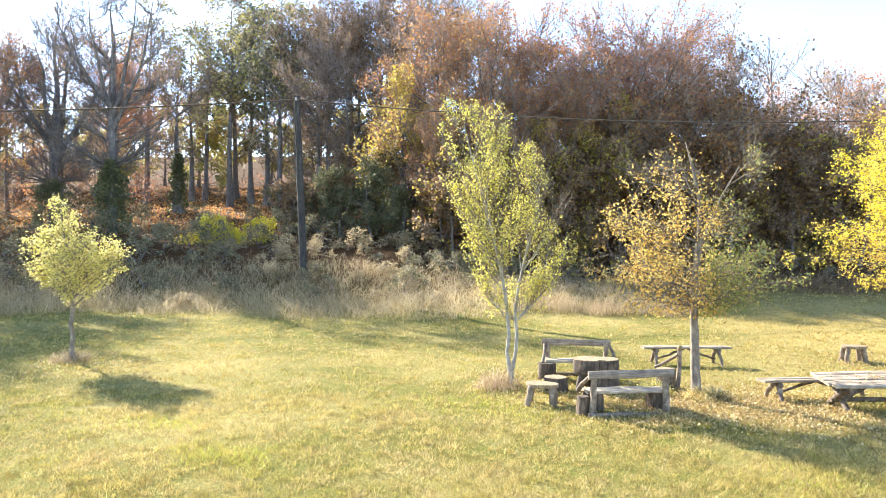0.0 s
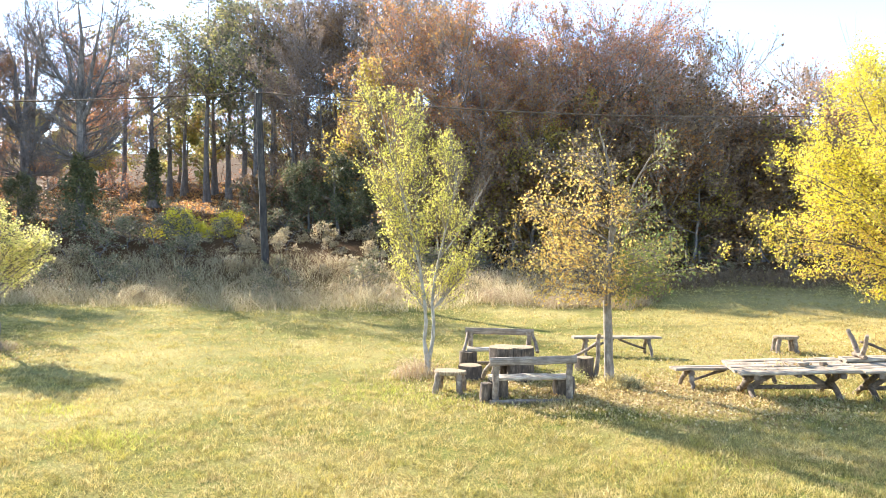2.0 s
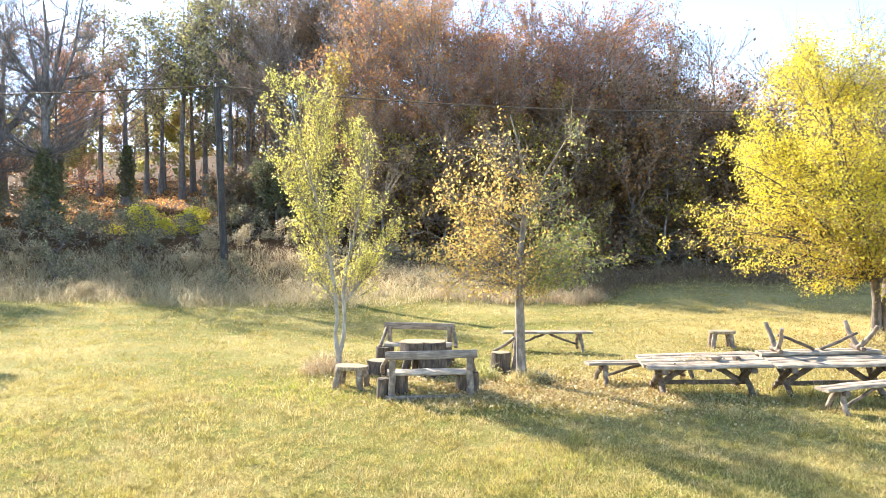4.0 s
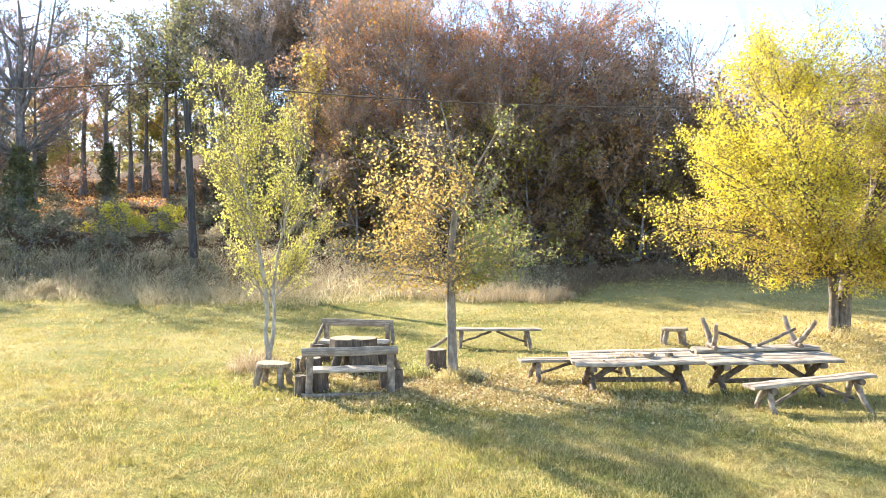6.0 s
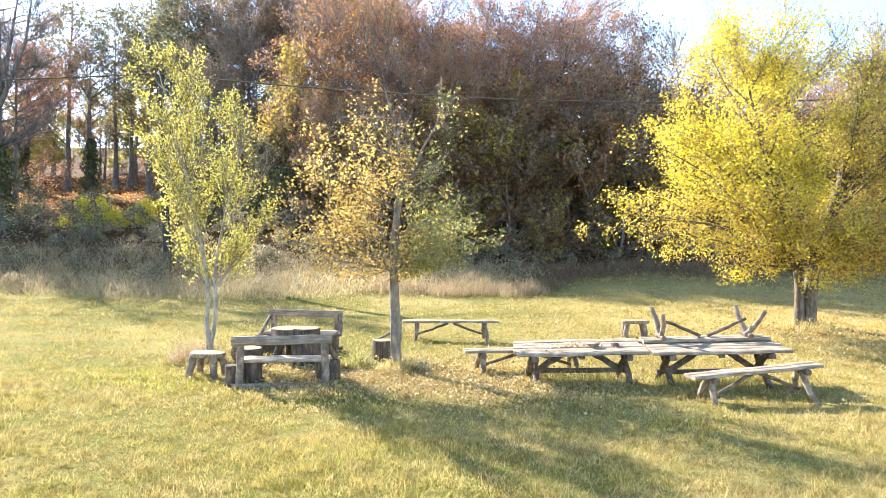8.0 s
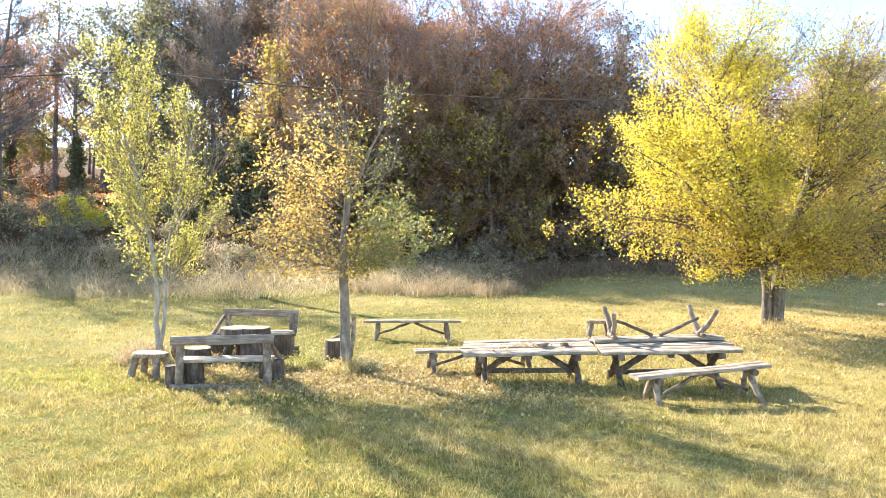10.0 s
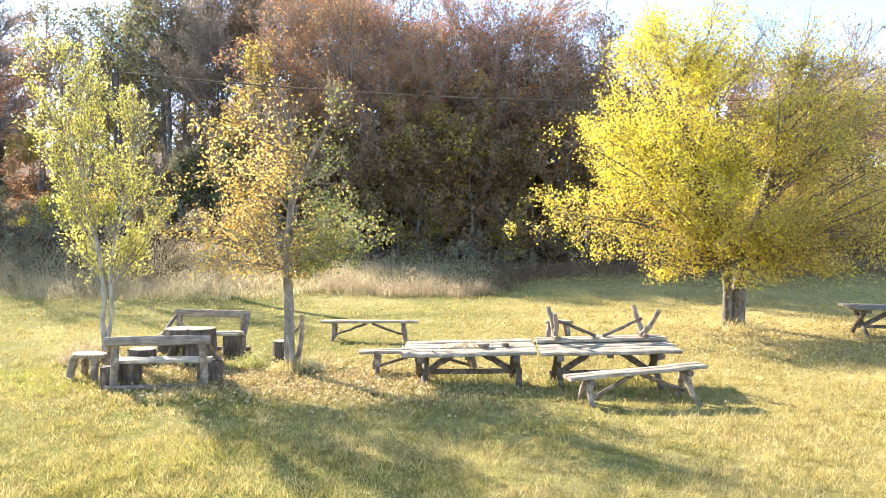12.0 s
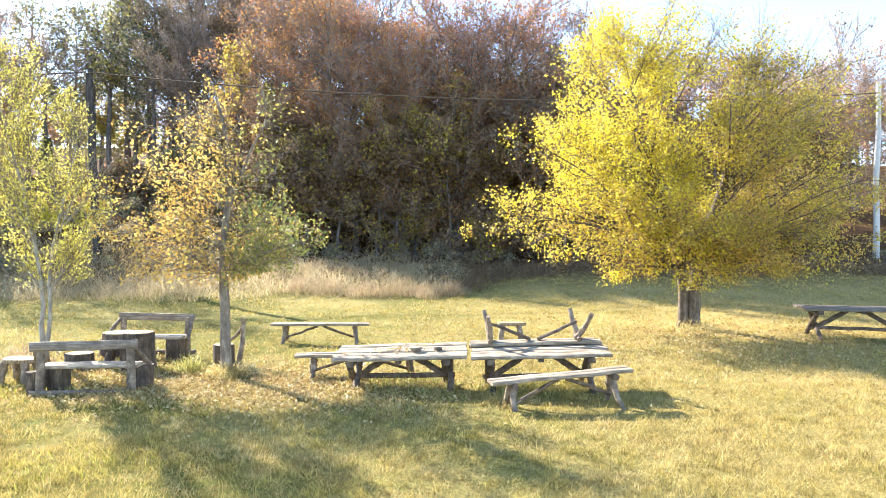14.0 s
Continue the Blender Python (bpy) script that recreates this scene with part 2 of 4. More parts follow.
# ---- mesh helpers ----
def mesh_of(name, chunks, mats=(), smooth=True):
    """One mesh out of (vertices, faces) chunks; a third item is the face's material slot."""
    me = bpy.data.meshes.new(name)
    vs, loops, starts, slots, nv, nl = [], [], [], [], 0, 0
    for ch in chunks:
        v, f = np.asarray(ch[0], dtype=np.float32), np.asarray(ch[1], dtype=np.int32)
        if not len(v) or not len(f):
            continue
        vs.append(v)
        loops.append((f + nv).ravel())
        starts.append(np.arange(len(f), dtype=np.int32) * f.shape[1] + nl)
        slots.append(np.full(len(f), ch[2] if len(ch) > 2 else 0, dtype=np.int32))
        nv += len(v)
        nl += f.size
    vs, loops, starts, slots = np.concatenate(vs), np.concatenate(loops), np.concatenate(starts), np.concatenate(slots)
    me.vertices.add(len(vs))
    me.vertices.foreach_set("co", vs.ravel())
    me.loops.add(len(loops))
    me.loops.foreach_set("vertex_index", loops)
    me.polygons.add(len(starts))
    me.polygons.foreach_set("loop_start", starts)
    for mt in mats:
        me.materials.append(mt)
    me.polygons.foreach_set("material_index", slots)
    me.polygons.foreach_set("use_smooth", np.full(len(starts), smooth))
    me.update(calc_edges=True)
    return me


def part(name, chunks, mat, parent=None, label="", smooth=True):
    mats = mat if isinstance(mat, (list, tuple)) else [mat]
    ob = new(name, mesh_of(name, chunks, mats, smooth))
    if parent is not None:
        ob.parent = parent
    if label:
        ob["label"] = label
    return ob


def thing(name, m, label, category, group="", kind=""):
    ob = new(name)
    ob.matrix_basis = m
    ob.empty_display_size = 0.2
    return tagged(ob, label, category, group, kind)


def sweep(path, section, scales=None, rng=None, rough=0.0, caps=True):
    """A closed section (k x 2) swept along a path, with capped ends. Returns chunks."""
    P = np.asarray(path, dtype=float)
    S = np.asarray(section, dtype=float)
    n, k = len(P), len(S)
    sc = np.ones(n) if scales is None else np.asarray(scales, dtype=float)
    T = np.gradient(P, axis=0)
    T /= np.linalg.norm(T, axis=1, keepdims=True) + 1e-9
    up = np.array([0, 0, 1.0]) if abs(T[0, 2]) < 0.8 else np.array([0, 1.0, 0])
    A = np.cross(up, T)
    A /= np.linalg.norm(A, axis=1, keepdims=True) + 1e-9
    B = np.cross(T, A)
    V = P[:, None, :] + sc[:, None, None] * (S[None, :, 0, None] * A[:, None, :] + S[None, :, 1, None] * B[:, None, :])
    if rng is not None and rough:
        V = V + rng.normal(0, rough, V.shape)
    V = V.reshape(-1, 3)
    i, j = np.meshgrid(np.arange(n - 1), np.arange(k), indexing="ij")
    a, b = i * k + j, i * k + (j + 1) % k
    F = np.stack([a, b, b + k, a + k], -1).reshape(-1, 4)
    out = [(V, F)]
    if caps:
        for e, flip in ((0, True), (n - 1, False)):
            ring = V[e * k:(e + 1) * k]
            cv = np.vstack([ring, ring.mean(0)])
            q = np.arange(k)
            f = np.stack([q, (q + 1) % k, np.full(k, k)], -1)
            out.append((cv, f[:, ::-1] if flip else f, 0))
    return out


def circle(r, k=8, rng=None, uneven=0.0):
    a = np.arange(k) / k * 2 * np.pi
    rr = r * (1 + (rng.normal(0, uneven, k) if rng is not None else 0))
    return np.stack([rr * np.cos(a), rr * np.sin(a)], -1)


def board_section(w, h, c=0.008):
    return np.array([(w / 2 - c, -h / 2), (w / 2, -h / 2 + c), (w / 2, h / 2 - c), (w / 2 - c, h / 2), (-w / 2 + c, h / 2), (-w / 2, h / 2 - c), (-w / 2, -h / 2 + c), (-w / 2 + c, -h / 2)])


def log(rng, p0, p1, r0, r1=None, bend=0.0, k=9, n=7, uneven=0.05):
    """A rough round log or branch from p0 to p1."""
    r1 = r0 if r1 is None else r1
    p0, p1 = np.array(p0, float), np.array(p1, float)
    s = np.linspace(0, 1, n)[:, None]
    side = rng.normal(0, 1, 3)
    side /= np.linalg.norm(side)
    path = p0 + (p1 - p0) * s + side * bend * np.sin(np.pi * s) + rng.normal(0, 0.12 * r0, (n, 3)) * (s > 0) * (s < 1)
    return sweep(path, circle(1.0, k, rng, uneven), r0 + (r1 - r0) * s[:, 0], rng, r0 * 0.05)


def board(rng, p0, p1, w, h, warp=0.004, n=8, c=0.008):
    """A sawn board from p0 to p1, w wide and h thick, slightly warped."""
    p0, p1 = np.array(p0, float), np.array(p1, float)
    s = np.linspace(0, 1, n)[:, None]
    path = p0 + (p1 - p0) * s + rng.normal(0, warp, (n, 3)) * (s > 0) * (s < 1)
    return sweep(path, board_section(w, h, c), 1 + rng.normal(0, 0.012, n), rng, 0.0015)


def leaf_chunk(rng, centres, size, spread_dirs=None, fold=0.25, slim=0.55, droop=0.3):
    """A folded rhombus leaf at each centre."""
    C = np.asarray(centres)
    n = len(C)
    d = rng.normal(0, 1, (n, 3)) if spread_dirs is None else spread_dirs + rng.normal(0, 0.5, (n, 3))
    d[:, 2] -= droop
    d /= np.linalg.norm(d, axis=1, keepdims=True)
    u = np.cross(d, rng.normal(0, 1, (n, 3)))
    u /= np.linalg.norm(u, axis=1, keepdims=True) + 1e-9
    w = np.cross(d, u)
    s = (size * rng.uniform(0.65, 1.3, n))[:, None]
    base, tip = C - d * s * 0.5, C + d * s * 0.5
    l, r = C + u * s * slim * 0.5 + w * s * fold * 0.4, C - u * s * slim * 0.5 + w * s * fold * 0.4
    V = np.stack([base, l, tip, r], 1).reshape(-1, 3)
    o = np.arange(n)[:, None] * 4
    F = np.concatenate([o + np.array([[0, 2, 1]]), o + np.array([[0, 3, 2]])], 0)
    return V, F


def blade_chunk(rng, roots, height, width, lean=0.5, segs=1):
    """Grass blades standing on roots."""
    R = np.asarray(roots)
    n = len(R)
    h = np.broadcast_to(height, n) * rng.uniform(0.6, 1.25, n)
    a = rng.uniform(0, 2 * np.pi, n)
    u = np.stack([np.cos(a), np.sin(a), np.zeros(n)], -1) * (np.broadcast_to(width, n) * 0.5)[:, None]
    b = rng.uniform(0, 2 * np.pi, n)
    ln = rng.uniform(0.1, 1.0, n) * lean * h
    off = np.stack([np.cos(b) * ln, np.sin(b) * ln, h], -1)
    if segs == 1:
        V = np.stack([R - u, R + u, R + off], 1).reshape(-1, 3)
        return V, np.arange(n * 3).reshape(-1, 3)
    midp = R + off * np.array([0.35, 0.35, 0.62])
    V = np.stack([R - u, R + u, midp + u * 0.8, midp - u * 0.8, R + off], 1).reshape(-1, 3)
    o = np.arange(n)[:, None] * 5
    F = np.concatenate([o + np.array([[0, 1, 2]]), o + np.array([[0, 2, 3]]), o + np.array([[3, 2, 4]])], 0)
    return V, F


# ---- stems and crowns ----
def trunk_line(rng, height, r0, r1, lean=(0, 0), n=10, wobble=0.04, flare=1.5):
    s = np.linspace(0, 1, n)
    xy = np.outer(s, lean) + np.cumsum(rng.normal(0, wobble, (n, 2)), 0) * (s[:, None] > 0)
    r = r0 + (r1 - r0) * s
    r[0] *= flare
    return [(xy[i, 0], xy[i, 1], -0.06 + s[i] * height, r[i]) for i in range(n)]


def blob_points(rng, n, blobs, shell=0.5):
    """Points in a union of ellipsoids (x, y, z, rx, ry, rz), drawn towards their skins."""
    w = np.array([(b[3] * b[4] * b[5]) ** 0.7 for b in blobs])
    pick = rng.choice(len(blobs), n, p=w / w.sum())
    B = np.array(blobs)[pick]
    d = rng.normal(0, 1, (n, 3))
    d /= np.linalg.norm(d, axis=1, keepdims=True)
    r = rng.uniform(0, 1, n) ** (1 / 3) * (1 - shell) + shell * rng.uniform(0.8, 1.0, n)
    return B[:, :3] + d * r[:, None] * B[:, 3:]


# ---- ground: a mown meadow that climbs into a wooded bank ----
def smooth01(v):
    v = np.clip(v, 0, 1)
    return v * v * (3 - 2 * v)


def gz(x, y):
    x, y = np.asarray(x, float), np.asarray(y, float)
    und = 0.035 * np.sin(x * 0.55 + 1.0) * np.cos(y * 0.43) + 0.02 * np.sin(x * 1.3 + y * 0.9)
    und = und * smooth01((y - 3) / 6)
    rise = 0.013 * np.maximum(y - 15, 0)
    right = smooth01((x + 7 - 0.1 * (y - 30)) / 9)
    bank_l = 2.6 * smooth01((y - 28) / 11) + 0.14 * np.clip(y - 39, 0, 30) + 0.2 * np.clip(y - 69, 0, 60)
    bank_r = 0.075 * np.clip(y - 24, 0, 20) + (0.18 + 0.14 * smooth01((15 - x) / 8)) * np.clip(y - 42, 0, 60)
    bank = bank_l * (1 - right) + bank_r * right
    knoll = 0.17 * smooth01((x - 9) / 5) * smooth01((y - 13) / 5) * smooth01((40 - x) / 15)
    return und + rise + bank + knoll


def gzf(x, y):
    return float(gz(x, y))


def axis_steps(spans):
    out = []
    for a, b, s in spans:
        out += list(np.arange(a, b, s))
    return np.array(out + [spans[-1][1]])


gx = axis_steps([(-600, -120, 60), (-120, -40, 6), (-40, 45, 0.5), (45, 120, 6), (120, 600, 60)])
gy = axis_steps([(-300, -20, 35), (-20, 5, 2.5), (5, 45, 0.5), (45, 120, 4), (120, 600, 60)])
GX, GY = np.meshgrid(gx, gy, indexing="xy")
GV = np.stack([GX, GY, gz(GX, GY)], -1).reshape(-1, 3)
nx_, ny_ = len(gx), len(gy)
ii, jj = np.meshgrid(np.arange(ny_ - 1), np.arange(nx_ - 1), indexing="ij")
q0 = ii * nx_ + jj
ground = part("ground", [(GV, np.stack([q0, q0 + 1, q0 + nx_ + 1, q0 + nx_], -1).reshape(-1, 4))], M_GROUND)
tagged(ground, "sunlit mown autumn meadow of green and straw grass", "meadow", kind="structure")


# ---- trees: stems, boughs, branches and leafy shoots, each level curved and tapered ----
def unit(v):
    return v / (np.linalg.norm(v, axis=-1, keepdims=True) + 1e-9)


def tubes(P, r0, r1, k=4):
    """Tapered tubes along m curves of n points, in one chunk."""
    m, n = P.shape[:2]
    T = unit(np.gradient(P, axis=1))
    ref = np.where(np.abs(T[:, :1, 2:]) > 0.85, np.array([1.0, 0.2, 0.0]), np.array([0.1, 0.15, 1.0]))
    A = unit(np.cross(T, np.broadcast_to(ref, T.shape)))
    B = np.cross(T, A)
    r = np.broadcast_to(r0, m)[:, None] + (np.broadcast_to(r1, m) - np.broadcast_to(r0, m))[:, None] * np.linspace(0, 1, n)[None] ** 0.8
    a = np.arange(k) * 2 * np.pi / k
    V = P[:, :, None] + r[:, :, None, None] * (np.cos(a)[:, None] * A[:, :, None] + np.sin(a)[:, None] * B[:, :, None])
    c, i, j = np.meshgrid(np.arange(m), np.arange(n - 1), np.arange(k), indexing="ij")
    q, p = c * n * k + i * k + j, c * n * k + i * k + (j + 1) % k
    return V.reshape(-1, 3), np.stack([q, p, p + k, q + k], -1).reshape(-1, 4)


def spikes(P, r):
    """Thin three-sided pointed twigs from the first to the last point of each curve."""
    m = len(P)
    d = unit(P[:, -1] - P[:, 0])
    u = unit(np.cross(d, np.array([0.31, 0.87, 0.38])))
    w = np.cross(d, u)
    V = np.stack([P[:, 0] + r * u, P[:, 0] + r * (-0.5 * u + 0.87 * w), P[:, 0] + r * (-0.5 * u - 0.87 * w), P[:, -1]], 1)
    o = np.arange(m)[:, None] * 4
    return V.reshape(-1, 3), np.concatenate([o + np.array([[0, 1, 3]]), o + np.array([[1, 2, 3]]), o + np.array([[2, 0, 3]])], 0)


def within(P, blobs, slack=1.0):
    """Which points lie in a union of ellipsoids."""
    B = np.array(blobs)
    return ((((P[..., None, :] - B[:, :3]) / (B[:, 3:] * slack)) ** 2).sum(-1) < 1).any(-1)


def kept_inside(P, blobs, slack=1.06, least=0.25):
    """Shortens each curve where it leaves the crown."""
    run = np.cumprod(within(P, blobs, slack), axis=1).sum(1) / P.shape[1]
    return P[:, :1] + (P - P[:, :1]) * np.clip(run, least, 1)[:, None, None]


def boughs_to(rng, stems, targets, n, rise, zmin, sag, wander):
    """Curves from the stems out to points of the crown, with the stem's radius where they leave it."""
    nodes = []
    for st in stems:
        st = np.array(st)
        for a, b in zip(st[:-1], st[1:]):
            nodes += [a + (b - a) * f for f in (0.0, 0.34, 0.67)]
        nodes.append(st[-1])
    N = np.array(nodes)
    dv = targets[:, None] - N[None, :, :3]
    cost = np.linalg.norm(dv, axis=2) + 2.2 * np.maximum(0, rise * np.linalg.norm(dv[..., :2], axis=2) - dv[..., 2]) + 8.0 * (N[None, :, 2] < zmin)
    A = N[np.argmin(cost, 1)]
    d = targets - A[:, :3]
    L = np.linalg.norm(d, axis=1)
    s = np.linspace(0, 1, n)[None, :, None]
    bow = np.array([0, 0, -1.0]) * (sag * L)[:, None]
    P = A[:, None, :3] + d[:, None] * s + bow[:, None] * np.sin(np.pi * s) + np.cumsum(rng.normal(0, wander, (len(d), n, 3)), 1) * L[:, None, None] / n * s
    return P, A[:, 3]


def offshoots(rng, P, per, s0, angle, length, n, up=0.2, wander=0.06, tail=0.6):
    """Side shoots along each curve, shorter towards its tip."""
    m, k = P.shape[:2]
    s = s0 + (1 - s0) * (np.tile(np.arange(per), m) + rng.uniform(0, 1, m * per)) / per
    c = np.repeat(np.arange(m), per)
    f = np.clip(s, 0, 0.999) * (k - 1)
    i = f.astype(int)
    at = P[c, i] + (P[c, i + 1] - P[c, i]) * (f - i)[:, None]
    T = unit(P[c, i + 1] - P[c, i])
    side = unit(np.cross(T, rng.normal(0, 1, T.shape)))
    a = np.radians(angle) * rng.uniform(0.6, 1.35, (m * per, 1))
    D = unit(T * np.cos(a) + side * np.sin(a) + np.array([0, 0, up]))
    L = (length * rng.uniform(0.55, 1.3, m * per) * (1.2 - tail * s))[:, None, None]
    q = np.linspace(0, 1, n)[None, :, None]
    lift = np.array([0, 0, 0.25 * up])
    return at[:, None] + D[:, None] * L * q + lift * L * q ** 2 + np.cumsum(rng.normal(0, wander, (m * per, n, 3)), 1) * L / n * q


def tree_thing(name, label, seed, stems, blobs, at=None, boughs=40, rise=0.4, zmin=1.5, sag=0.0, wander=0.12, shell=0.5,
               second=(8, 45, 0.9, 0.15), third=(7, 45, 0.45, 0.2), leaves=(), bark=None, twig_bark=None, bough_r=0.018, twig_r=0.005,
               category="tree", group="", singles=14, sides=(10, 6, 3), slim=0.55, ivy=None, whips=None, far=False, crest=0.0):
    """second and third: shoots a curve, angle, length, upturn. leaves: (material, chance at a place, leaves a shoot, size, spread, label)."""
    rng = np.random.default_rng(seed)
    m = pose(0, 0, 0) if at is None else pose(at[0], at[1], gzf(at[0], at[1]))
    tree = thing(name, m, label, category, group)
    for st in stems:
        st = np.array(st)
        part("trunk", sweep(st[:, :3], circle(1.0, sides[0], rng, 0.05), st[:, 3], rng, st[:, 3].max() * 0.03, caps=False), bark, tree)
    aims = blob_points(rng, 2 * boughs, blobs, shell)
    high = np.argsort(np.argsort(aims[:, 2])) / len(aims)
    aims = aims[rng.choice(len(aims), boughs, False, (1 + crest * high) / (1 + crest * high).sum())]
    B1, stem_r = boughs_to(rng, stems, aims, 8, rise, zmin, sag, wander)
    reach = np.linalg.norm(B1[:, -1] - B1[:, 0], axis=1)
    r1 = np.minimum(bough_r * reach ** 0.8, np.maximum(stem_r * 0.75, bough_r * 0.7))
    order = np.argsort(-r1 * reach)
    for i in order[:singles]:
        part("limb", [tubes(B1[i:i + 1], r1[i], twig_r, sides[1])], bark, tree)
    B2 = kept_inside(offshoots(rng, B1, second[0], 0.25 if far else 0.16, second[1], second[2], 3 if far else 5, second[3], 0.1), blobs)
    B3 = kept_inside(offshoots(rng, B2, third[0], 0.15, third[1], third[2], 3, third[3], 0.08), blobs, 1.1)
    rest = order[singles:]
    work = [tubes(B2, twig_r * 1.8, twig_r * 0.8, sides[2]) + (1,), (spikes(B3, twig_r) if far else tubes(B3, twig_r, twig_r * 0.35, sides[2])) + (1,)]
    if len(rest):
        work.append(tubes(B1[rest], r1[rest], twig_r, sides[2] + 1) + (0,))
    if whips is not None:
        W = offshoots(rng, B1[B1[:, -1, 2] > whips[0]], whips[1], 0.75, 22, whips[2], 4, whips[3], 0.05, 0.2)
        work.append(tubes(W, twig_r * 1.5, twig_r * 0.4, sides[2]) + (1,))
    tagged(part("branchwork", work, [bark, twig_bark or bark], tree), kind="stuff")
    mid, D = B3[:, 1], unit(B3[:, -1] - B3[:, 0])
    for mat, chance_at, per, size, spread, lab in leaves:
        sel = np.flatnonzero(rng.uniform(0, 1, len(mid)) < chance_at(mid))
        if not len(sel):
            continue
        c = np.repeat(sel, per)
        f = rng.uniform(0.1, 1.0, (len(c), 1))
        C = B3[c, 0] + (B3[c, -1] - B3[c, 0]) * f + rng.normal(0, spread, (len(c), 3))
        part("crown", [leaf_chunk(rng, C, size, D[c] * 0.7, slim=slim)], mat, tree, lab, smooth=False)
    if ivy:
        h, w, nI = ivy
        a, z = rng.uniform(0, 2 * np.pi, nI), rng.uniform(0, 1, nI) ** 0.8 * h
        rr = w * rng.uniform(0.45, 1.1, nI) * (1.15 - 0.75 * (z / h) ** 2) * (1 + 0.25 * np.sin(2.3 * z + 2 * a) + 0.2 * np.sin(5.1 * z + a + 1))
        part("ivy", [leaf_chunk(rng, np.stack([rr * np.cos(a), rr * np.sin(a), z], -1), 0.19, slim=0.8)], L_GREEN, tree, "dark green ivy", smooth=False)
    return tree


def evenly(p):
    return lambda E: np.full(len(E), p)


# ---- trees of the meadow ----
rng = np.random.default_rng(5)
# young tree alone on the meadow
tree_thing("young_tree", "young tree with sparse pale yellow leaves on the meadow", 11,
           [trunk_line(rng, 2.9, 0.062, 0.02, (-0.1, 0))],
           [(-0.1, 0, 2.7, 1.0, 0.95, 1.0), (-0.15, 0, 3.55, 0.65, 0.6, 0.6), (-0.95, 0, 2.5, 0.75, 0.7, 0.5), (0.95, 0, 2.75, 0.75, 0.6, 0.4), (-0.1, 0, 1.9, 0.85, 0.7, 0.5), (-0.8, 0, 3.3, 0.45, 0.4, 0.45)], (-10.4, 15.95),
           boughs=42, rise=0.8, zmin=1.1, sag=-0.02, second=(7, 50, 0.5, 0.2), third=(5, 45, 0.26, 0.15),
           leaves=[(L_PALE, evenly(0.85), 7, 0.06, 0.05, "")], bark=M_TREEBARK, bough_r=0.014, twig_r=0.0035, singles=8, slim=0.65)

# slender twin-stemmed tree: a steep fan of lime leaves, with bare whips
stemA = [(0, 0, -0.06, 0.085), (0.0, 0, 0.25, 0.068), (-0.02, 0, 0.42, 0.055), (-0.07, 0.02, 0.7, 0.042), (-0.03, 0.03, 1.05, 0.040), (-0.06, 0.02, 1.5, 0.037), (-0.16, 0, 2.2, 0.032), (-0.38, 0, 3.2, 0.025), (-0.72, 0, 4.4, 0.016), (-1.0, 0, 5.5, 0.008)]
stemB = [(0.02, 0.0, 0.3, 0.045), (0.07, 0, 0.5, 0.042), (0.11, -0.02, 0.75, 0.038), (0.13, -0.02, 1.1, 0.036), (0.09, 0, 1.5, 0.034), (0.16, 0, 2.1, 0.03), (0.36, 0, 3.0, 0.022), (0.6, 0, 4.0, 0.012)]


def slender_lime(E):
    bare = smooth01((E[:, 0] - 0.1 - 0.35 * np.maximum(0, 3.6 - E[:, 2])) / 0.9) * smooth01((E[:, 2] - 2.9) / 0.8)
    return np.clip(0.92 - 0.95 * bare - 0.35 * smooth01((E[:, 2] - 4.9) / 0.8), 0.02, 1)


tree_thing("slender_tree", "slender twin-stemmed tree with lime-yellow leaves and pale bark", 12, [stemA, stemB],
           [(0.05, 0, 2.0, 0.8, 0.7, 0.7), (0.15, 0, 2.75, 1.15, 0.85, 0.8), (-0.1, 0, 3.6, 1.2, 0.9, 0.95), (-0.55, 0, 4.4, 1.0, 0.8, 0.9), (-1.05, 0, 5.0, 0.6, 0.55, 0.75), (-0.5, 0, 5.4, 0.6, 0.5, 0.6), (0.7, 0, 3.6, 0.65, 0.7, 0.8), (-1.2, 0, 5.8, 0.25, 0.3, 0.45), (0.2, 0, 4.5, 0.7, 0.6, 0.6)], (0.45, 13.78),
           boughs=70, rise=1.5, zmin=1.25, sag=0.05, wander=0.08, second=(7, 30, 0.65, 0.5), third=(5, 40, 0.32, 0.3),
           leaves=[(L_LIME, slender_lime, 6, 0.055, 0.045, "")], bark=M_PALEBARK, twig_bark=M_TREEBARK, bough_r=0.0085, twig_r=0.0034, singles=14, slim=0.55, whips=(3.6, 3, 0.9, 0.5))


# spreading young oak: golden on one side, green low on the other, its top thin
def oak_gold(E):
    left = 1 - smooth01((E[:, 0] + 0.15) / 0.7)
    return np.clip((0.98 - 0.75 * smooth01((E[:, 2] - 3.6) / 0.9)) * left + 0.12, 0.05, 1) * np.where((E[:, 0] > 0.35) & (E[:, 2] > 2.9) & (E[:, 2] < 4.0), 0.35, 1.0)


def oak_green(E):
    return 0.85 * smooth01((E[:, 0] + 0.1) / 0.5) * (1 - smooth01((E[:, 2] - 3.0) / 0.5)) + 0.16 * smooth01((E[:, 0] + 0.2) / 0.6)


